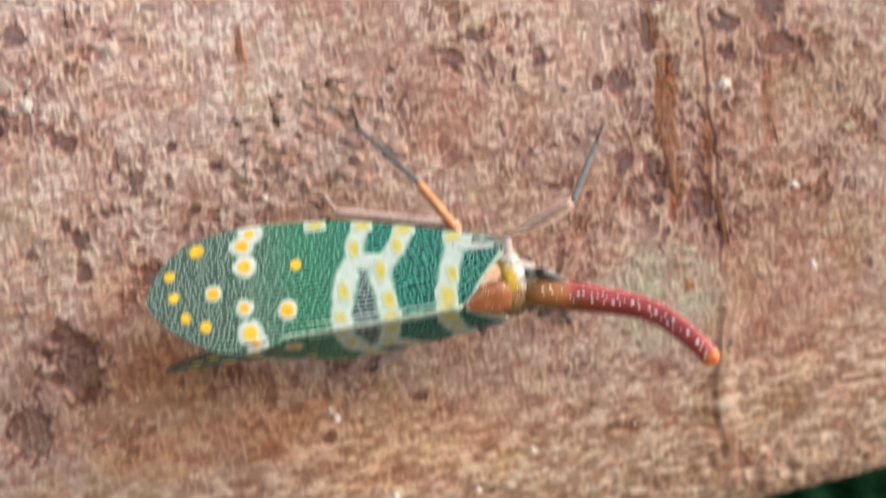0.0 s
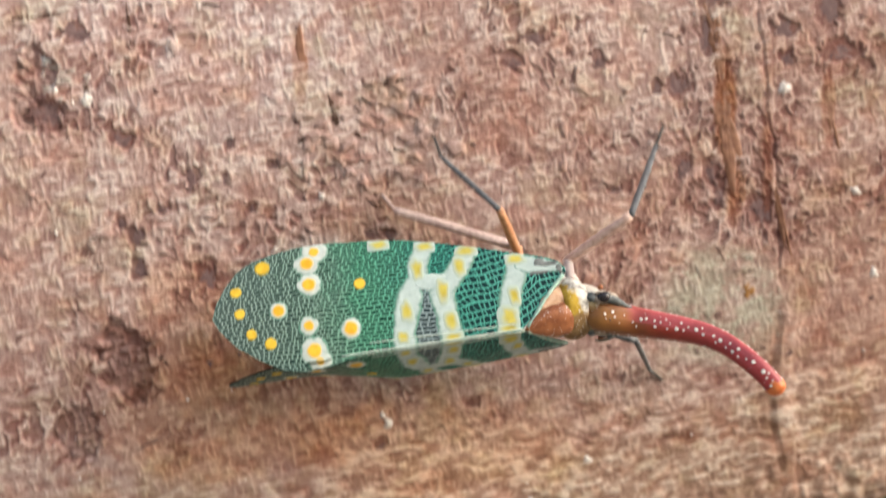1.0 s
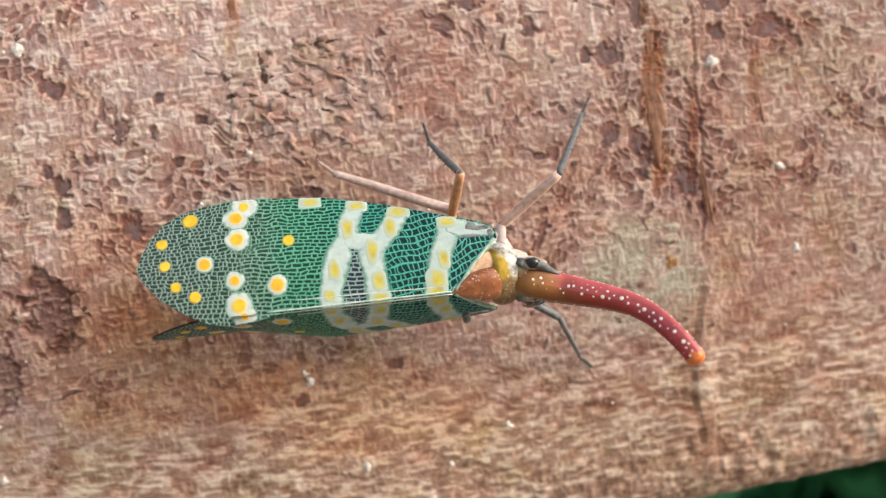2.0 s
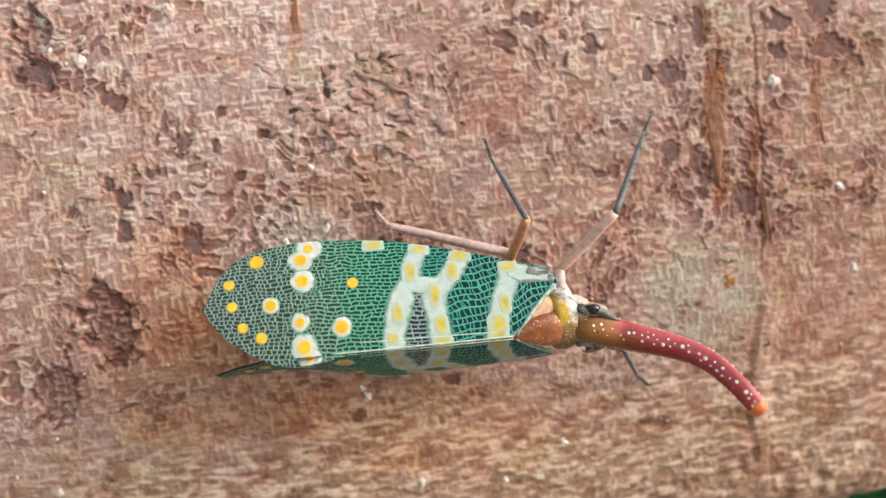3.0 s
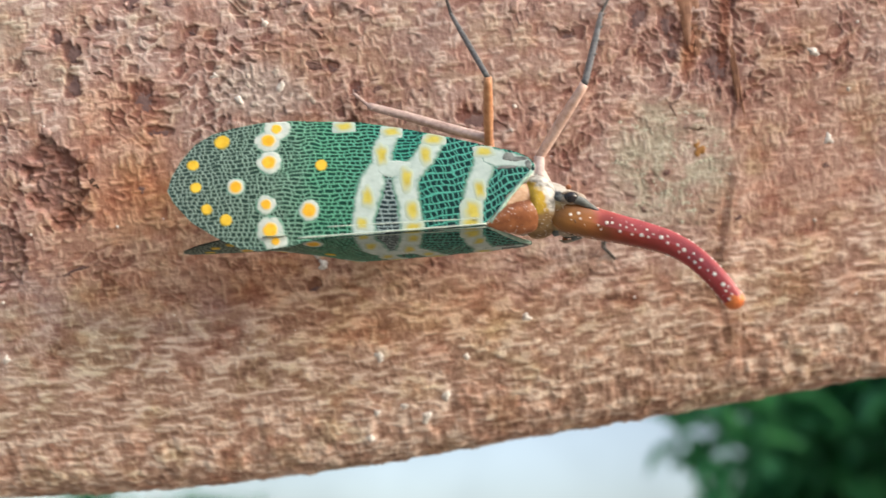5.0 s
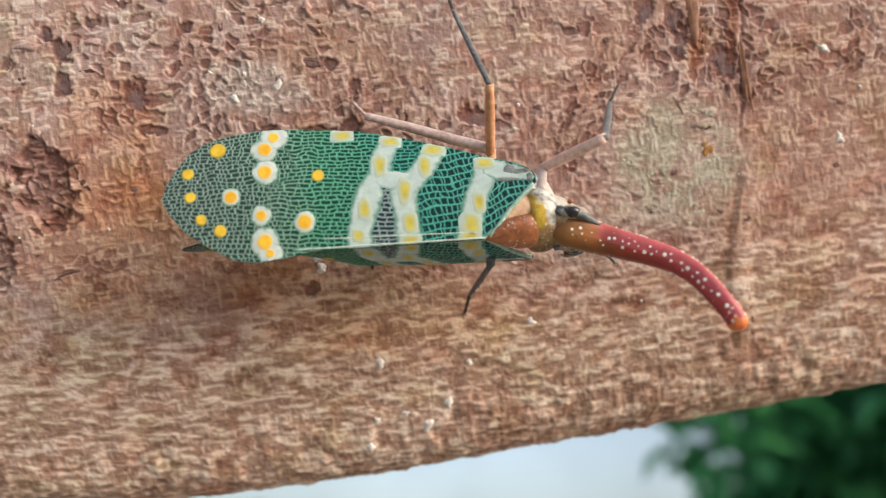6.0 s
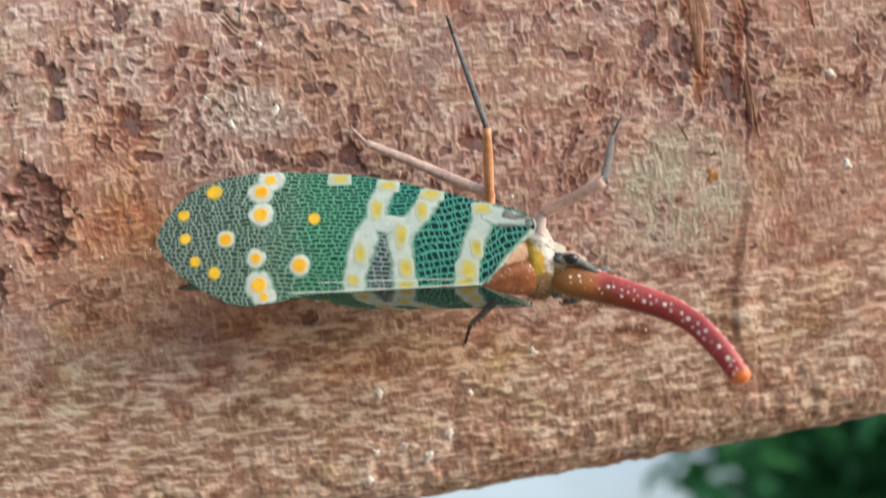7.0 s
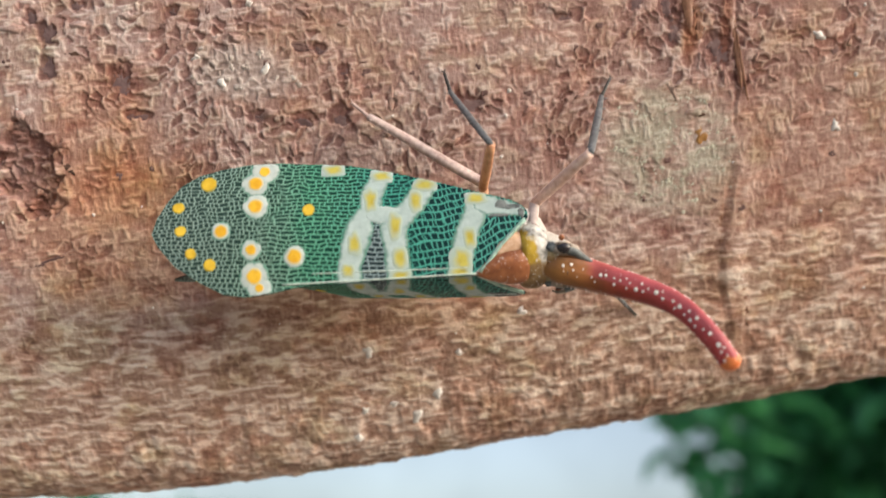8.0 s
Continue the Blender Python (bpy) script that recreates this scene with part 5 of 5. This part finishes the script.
        out = a * math.cos(q) + b * math.sin(q)
        c = Vector(p[:3]) + out * p[3]
        if all((c - o).length > 0.44 for o in spots):
            spots.append(c)
            size = rng.choice((0.09, 0.12, 0.14, 0.17, 0.20)) * min(1.0, 0.6 + 0.8 * k / len(line))
            side = out.cross(way)
            top = bm.verts.new((c + out * size * 0.32) * MM)
            ring = [bm.verts.new((c - out * 0.03 + (way * math.cos(t) + side * math.sin(t)) * size) * MM) for t in (k2 * math.pi / 3 for k2 in range(6))]
            for k2 in range(6):
                bm.faces.new((top, ring[k2], ring[(k2 + 1) % 6]))
    tagged(part("wax_dots", bm, WAX_DOT, horn, "small white wax dots"), kind="stuff")
    bm = bmesh.new()
    for i in range(230):
        if i < 115:
            plate = scutum_line
            x = -0.7 + 4.2 * rng.random() ** 1.3
            turn = rng.choice((rng.uniform(0.15, 0.95), rng.uniform(2.2, 3.0), rng.uniform(0.3, 2.8)))
        elif i < 170:
            plate, x, turn = collar_line, rng.uniform(3.6, 5.0), rng.gauss(1.6, 0.5)
        else:
            plate, x, turn = head_line, rng.uniform(5.0, 7.6), rng.gauss(1.3, 0.5)
        w, high, low = (float(np.interp(x, [p[0] for p in plate], [p[n] for p in plate])) for n in (1, 2, 3))
        d = Vector((0.0, math.copysign(abs(math.cos(turn)) ** 0.85, math.cos(turn)), abs(math.sin(turn)) ** 0.85))
        c = Vector((x, w * d.y, (high + low) / 2 + (high - low) / 2 * d.z))
        d.normalize()
        size = rng.uniform(0.04, 0.10)
        a = d.cross(Vector((1, 0.3, 0))).normalized()
        b = a.cross(d)
        top = bm.verts.new((c + d * size * 0.7) * MM)
        ring = [bm.verts.new((c - d * 0.04 + (a * math.cos(t) + b * math.sin(t)) * size) * MM) for t in (k2 * math.pi / 3 for k2 in range(6))]
        for k2 in range(6):
            bm.faces.new((top, ring[k2], ring[(k2 + 1) % 6]))
    tagged(part("wax_grains", bm, WAX_DOT, scutum, "white wax grains"), kind="stuff")
    # scales of wax on the sides, too many to count
    bm = bmesh.new()
    for i in range(150):
        side = rng.choice((1, 1, -1))
        th, ph = rng.uniform(0.35, 1.9), rng.uniform(0.25, 1.5)
        d = Vector((math.cos(th), side * math.sin(th) * math.sin(ph), math.sin(th) * math.cos(ph)))
        c = Vector((3.0 + 3.2 * d.x, 3.45 * d.y, -5.2 + 3.1 * d.z))
        if c.x < 1.9 or c.x > 4.6:
            continue
        size = rng.uniform(0.10, 0.30)
        a = (d.cross(Vector((rng.gauss(0, 1), rng.gauss(0, 1), rng.gauss(0, 1))))).normalized()
        b = a.cross(d)
        top = bm.verts.new((c + d * size * 0.22) * MM)
        ring = [bm.verts.new((c - d * 0.12 + (a * math.cos(t) * 1.5 + b * math.sin(t) * 0.8) * size * rng.uniform(0.7, 1.3)) * MM) for t in (k2 * math.pi / 3 for k2 in range(6))]
        for k2 in range(6):
            bm.faces.new((top, ring[k2], ring[(k2 + 1) % 6]))
    tagged(part("wax_scales", bm, WAX_SIDE, thorax, "ragged white wax scales"), kind="stuff")
    for name, leg in LEGS.items():
        hind = name.endswith("hind")
        if hind:
            root = Vector((0.5, leg["hip"][1] * 0.35, -6.6))
            way = Vector(leg["hip"]) - root
            thigh = make_leg_piece("femur", [(0, 0, 0), (0, 0, way.length * 0.5), (0, 0, way.length)], (0.6, 0.62, 0.5), FEMUR_ORANGE, fly, "orange thigh of the leg")
            thigh.matrix_basis = Matrix.Translation(root * MM) @ way.to_track_quat("Z", "Y").to_matrix().to_4x4()
            shin = make_leg_piece("tibia", [(0, 0, 0), (0, 0.1, 3.5), (0, -0.05, 8.5), (0, 0, leg["shin"])], (0.62, 0.62, 0.56, 0.46), FEMUR_PINK, fly, "long pinkish shin with small spines", 5)
        else:
            front = name.endswith("front")
            n = leg["thigh"]
            thigh = make_leg_piece("femur", [(0, 0, 0), (0, 0, n * 0.5), (0, 0, n)], (0.55, 0.62, 0.50), FEMUR_ROSE if name == "left_front" else FEMUR_ORANGE if name == "left_mid" else TIBIA_GREY, fly,
                                   "pinkish thigh of the leg" if name == "left_front" else "orange thigh of the leg" if name == "left_mid" else "dark grey thigh of the leg")
            shin = make_leg_piece("tibia", [(0, 0, 0), (0, 0.05, leg["shin"] * 0.5), (0, 0, leg["shin"])], (0.34, 0.36, 0.26), TIBIA_GREY, fly, "slate-grey shin", 4)
        if name == "left_front":
            root = Vector((4.35, 2.65, -2.9))
            way = Vector(leg["hip"]) - root
            coxa = make_leg_piece("coxa", [(0, 0, 0), (0, 0, way.length * 0.5), (0, 0, way.length * 1.03)], (0.42, 0.50, 0.50), COXA, fly, "whitish joint between body and front leg")
            coxa.matrix_basis = Matrix.Translation(root * MM) @ way.to_track_quat("Z", "Y").to_matrix().to_4x4()
        LEG_PARTS[name] = (None if hind else thigh, shin, make_tarsus(fly, *((FEMUR_PINK, "pinkish clawed foot") if name == "left_hind" else (TARSUS_DARK, "dark clawed foot"))))
    return fly


# ---- distance: foliage beyond the bough ----
def make_leaf_mesh(bm, at, way, up, size, rng):
    side = way.cross(up).normalized()
    up = side.cross(way)
    pts = [(0, 0, 0), (0.25, 0.22, 0.05), (0.6, 0.24, 0.06), (1.0, 0.0, -0.08), (0.6, -0.24, 0.06), (0.25, -0.22, 0.05), (0.45, 0.0, -0.03)]
    vs = [bm.verts.new(at + (way * p[0] + side * p[1] + up * p[2]) * size) for p in pts]
    for a, b in ((0, 1), (1, 2), (2, 3), (3, 4), (4, 5), (5, 0)):
        bm.faces.new((vs[6], vs[a], vs[b]))


def make_tree(name, label, base, height, spread, centre, leaves, leaf_size, seed):
    rng = random.Random(seed)
    tree = tagged(new(name), label, "tree")
    tree.matrix_basis = Matrix.Translation(base)
    mid = Vector(centre) - Vector(base)
    bm = bmesh.new()
    top = Vector((mid.x * 0.9, mid.y * 0.9, mid.z + spread[2] * 0.6))
    tube(bm, [Vector((0, 0, -0.1)), Vector((0.02, 0.01, height * 0.25)), top * 0.5, top], [0.11, 0.085, 0.06, 0.015], 12)
    limbs = []
    for k in range(9):
        a, f = k * 2.4, rng.uniform(0.35, 0.9)
        start = top * f
        end = mid + Vector((math.cos(a) * spread[0] * 0.75, math.sin(a) * spread[1] * 0.75, rng.uniform(-0.5, 0.5) * spread[2]))
        limbs.append((start, end))
        tube(bm, [start, start.lerp(end, 0.5) + Vector((0, 0, 0.08)), end], [0.035, 0.022, 0.006], 8)
    part("trunk", bm, WOOD, tree)
    bm = bmesh.new()
    clumps = [start.lerp(end, rng.uniform(0.3, 1.1)) + Vector((rng.gauss(0, 0.12), rng.gauss(0, 0.12), rng.gauss(0, 0.12))) for start, end in limbs for _ in range(9)]
    for _ in range(leaves):
        c = rng.choice(clumps)
        out = Vector((rng.gauss(0, 1), rng.gauss(0, 1), rng.gauss(0, 1))).normalized() * 0.26 * rng.random() ** 0.5
        at = c + Vector((out.x * spread[0], out.y * spread[1], out.z * spread[2]))
        way = Vector((rng.gauss(0, 1), rng.gauss(0, 1), rng.gauss(-0.5, 0.6))).normalized()
        make_leaf_mesh(bm, at, way, Vector((rng.gauss(0, 0.4), rng.gauss(0, 0.4), 1)).normalized(), leaf_size * rng.uniform(0.6, 1.2), rng)
    part("crown", bm, LEAF, tree, "dense crown of dark green leaves", smooth=False)
    return tree


make_bark_details()
lanternfly = make_lanternfly()
make_tree("broadleaf_tree", "dark green leafy tree behind the bough", (2.3, 3.1, 0), 3.6, (0.95, 1.0, 1.0), (1.72, 3.0, 2.25), 12500, 0.14, 2)
make_tree("broadleaf_tree", "distant green leafy tree behind the bough", (-5.2, 16.0, 0), 3.0, (2.2, 1.5, 1.0), (-5.2, 16.0, 2.9), 3000, 0.22, 4)


# ---- what moves: the insect's body sways and sidles down the bark, its legs hold and step ----
# seconds, place of the back's ridge (mm), roll, pitch, yaw (degrees)
BODY_ROWS = [
    (0.0, 2.69, -8.43, 18.05, 22.55, 8.05, 6.88),
    (0.2, 2.49, -8.28, 17.50, 22.87, 6.85, 6.79),
    (0.3, 2.04, -8.36, 17.28, 23.13, 6.33, 6.92),
    (0.5, 1.35, -8.12, 16.92, 23.46, 5.48, 6.56),
    (0.7, 1.61, -8.34, 16.73, 23.54, 5.57, 6.72),
    (0.8, 1.82, -8.87, 16.67, 23.52, 5.79, 6.83),
    (1.0, 2.45, -10.79, 16.69, 23.99, 6.22, 6.58),
    (1.2, 3.07, -12.84, 16.79, 25.76, 6.20, 5.95),
    (1.3, 3.17, -12.94, 16.89, 26.81, 6.17, 6.18),
    (1.5, 3.34, -12.36, 17.11, 27.79, 6.38, 6.13),
    (1.7, 3.72, -11.67, 17.33, 26.58, 7.17, 6.30),
    (2.8, 3.22, -13.07, 16.82, 26.84, 6.28, 6.21),
    (3.0, 3.26, -13.65, 16.56, 24.94, 6.50, 6.00),
    (3.2, 3.23, -13.91, 16.70, 25.63, 6.25, 5.77),
    (3.3, 3.26, -13.62, 16.87, 26.64, 6.08, 5.77),
    (3.5, 3.39, -13.50, 16.96, 28.24, 5.55, 6.03),
    (3.7, 3.39, -13.88, 16.74, 28.33, 5.32, 5.93),
    (3.8, 3.43, -14.38, 16.55, 28.03, 5.25, 5.71),
    (4.0, 4.16, -15.52, 16.27, 27.84, 5.05, 5.66),
    (4.2, 4.13, -15.68, 16.22, 28.39, 4.75, 5.99),
    (4.3, 4.25, -15.28, 16.26, 28.91, 4.69, 5.90),
    (4.5, 4.26, -14.70, 16.29, 29.64, 4.59, 6.10),
    (4.7, 4.54, -15.44, 16.37, 30.35, 5.00, 6.19),
    (4.8, 4.82, -16.10, 16.31, 30.71, 5.18, 5.94),
    (5.0, 5.15, -17.37, 16.32, 31.21, 5.37, 6.01),
    (5.2, 4.77, -16.87, 16.07, 31.38, 4.74, 6.01),
    (6.3, 4.67, -18.37, 15.53, 32.46, 3.37, 4.78),
    (6.5, 4.41, -17.63, 15.55, 31.82, 3.08, 4.53),
    (6.7, 4.35, -18.60, 15.35, 31.26, 2.92, 4.61),
    (6.8, 4.39, -19.50, 15.19, 31.12, 2.91, 4.19),
    (7.0, 4.45, -19.80, 14.92, 30.98, 2.74, 4.21),
    (7.2, 4.33, -18.57, 15.15, 31.48, 2.80, 4.11),
    (7.3, 4.32, -18.05, 15.28, 31.85, 2.77, 4.45),
    (7.5, 4.51, -18.91, 15.41, 32.34, 2.77, 4.57),
    (7.7, 5.18, -21.04, 15.24, 31.94, 2.75, 5.51),
    (7.8, 5.22, -22.18, 15.03, 31.67, 2.75, 4.82),
    (8.0, 5.08, -22.67, 14.88, 31.16, 2.97, 4.95),
]
# the right forewing closes under the left one: seconds, how far it is lowered (mm), its turn about the ridge, its tail's drop and its turn about the upright (degrees)
RIGHT_WING_ROWS = [(0.0, 0.0, 0.0, 0.0, 0.0), (3.0, 0.0, 0.2, -0.1, -0.2), (4.5, 0.0, 0.4, -0.6, -0.9), (5.2, -0.15, 0.4, -1.3, -1.2), (6.3, -0.4, 0.6, -3.6, -2.2), (8.0, -0.45, 0.6, -3.8, -2.3)]


def body_pose(t):
    """The insect's pose on the bark at t, gliding from row to row (translation in mm)."""
    rows = np.array(BODY_ROWS)
    at = rows[:, 0]
    i = int(np.clip(np.searchsorted(at, t, side="right") - 1, 0, len(rows) - 2))
    slope = np.gradient(rows[:, 1:], at, axis=0)
    step = at[i + 1] - at[i]
    f = min(1.0, max(0.0, (t - at[i]) / step))
    r = ((1 + 2 * f) * (1 - f) ** 2 * rows[i, 1:] + f * (1 - f) ** 2 * step * slope[i]
         + f * f * (3 - 2 * f) * rows[i + 1, 1:] + f * f * (f - 1) * step * slope[i + 1])
    return pose(*r)


def foot_at(leg, t):
    x, y = leg["foot"]
    lift = 0.0
    for t0, t1, x1, y1 in leg["steps"]:
        f = min(1.0, max(0.0, (t - t0) / (t1 - t0)))
        lift += 1.2 * math.sin(math.pi * f)
        f = f * f * (3 - 2 * f)
        x, y = x + (x1 - x) * f, y + (y1 - y) * f
    return Vector((x, y, float(bark_at(x, y)) + 0.25 + lift))


def aim(base, target):
    """Pose, in the insect's space, of a piece whose joint is at base and which points to target (mm)."""
    m = (target - base).to_track_quat("Z", "Y").to_matrix().to_4x4()
    m.translation = base * MM
    return m


def leg_rows(name, times):
    leg = LEGS[name]
    rows = ([], [], [])
    for t in times:
        body = body_pose(t)
        back = body.inverted()
        foot = foot_at(leg, t)
        ankle = back @ (foot + Vector(leg["ankle"]))
        foot = back @ foot
        hip, thigh, shin = Vector(leg["hip"]), leg["thigh"], leg["shin"]
        knee = hip.copy()
        if thigh:
            way = ankle - hip
            far = max(abs(thigh - shin) + 0.05, min(way.length, thigh + shin - 0.05))
            way.normalize()
            along = (thigh * thigh - shin * shin + far * far) / (2 * far)
            high = math.sqrt(max(0.0, thigh * thigh - along * along))
            pole = back.to_3x3() @ Vector(leg["knee"])
            pole = (pole - way * pole.dot(way)).normalized()
            knee = hip + way * along + pole * high
            rows[0].append((t, aim(hip, knee)))
        rows[1].append((t, aim(knee, ankle)))
        end = knee + (ankle - knee).normalized() * shin
        rows[2].append((t, aim(end, foot if (foot - end).length > 0.6 else end + (foot - ankle))))
    return rows


def motions():
    times = [round(0.1 * k, 1) for k in range(81)]
    rows = []
    for t in times:
        m = body_pose(t)
        m.translation = m.translation * MM
        rows.append((t, LOCAL @ m))
    walk(lanternfly, rows)
    walk(WINGS[-1], [(t, pose(0, 0.13 * rz * MM, lower * MM, rx, ry, rz)) for t, lower, rx, ry, rz in RIGHT_WING_ROWS])
    for name, pieces in LEG_PARTS.items():
        for piece, piece_rows in zip(pieces, leg_rows(name, times)):
            if piece is not None:
                walk(piece, piece_rows)


motions()
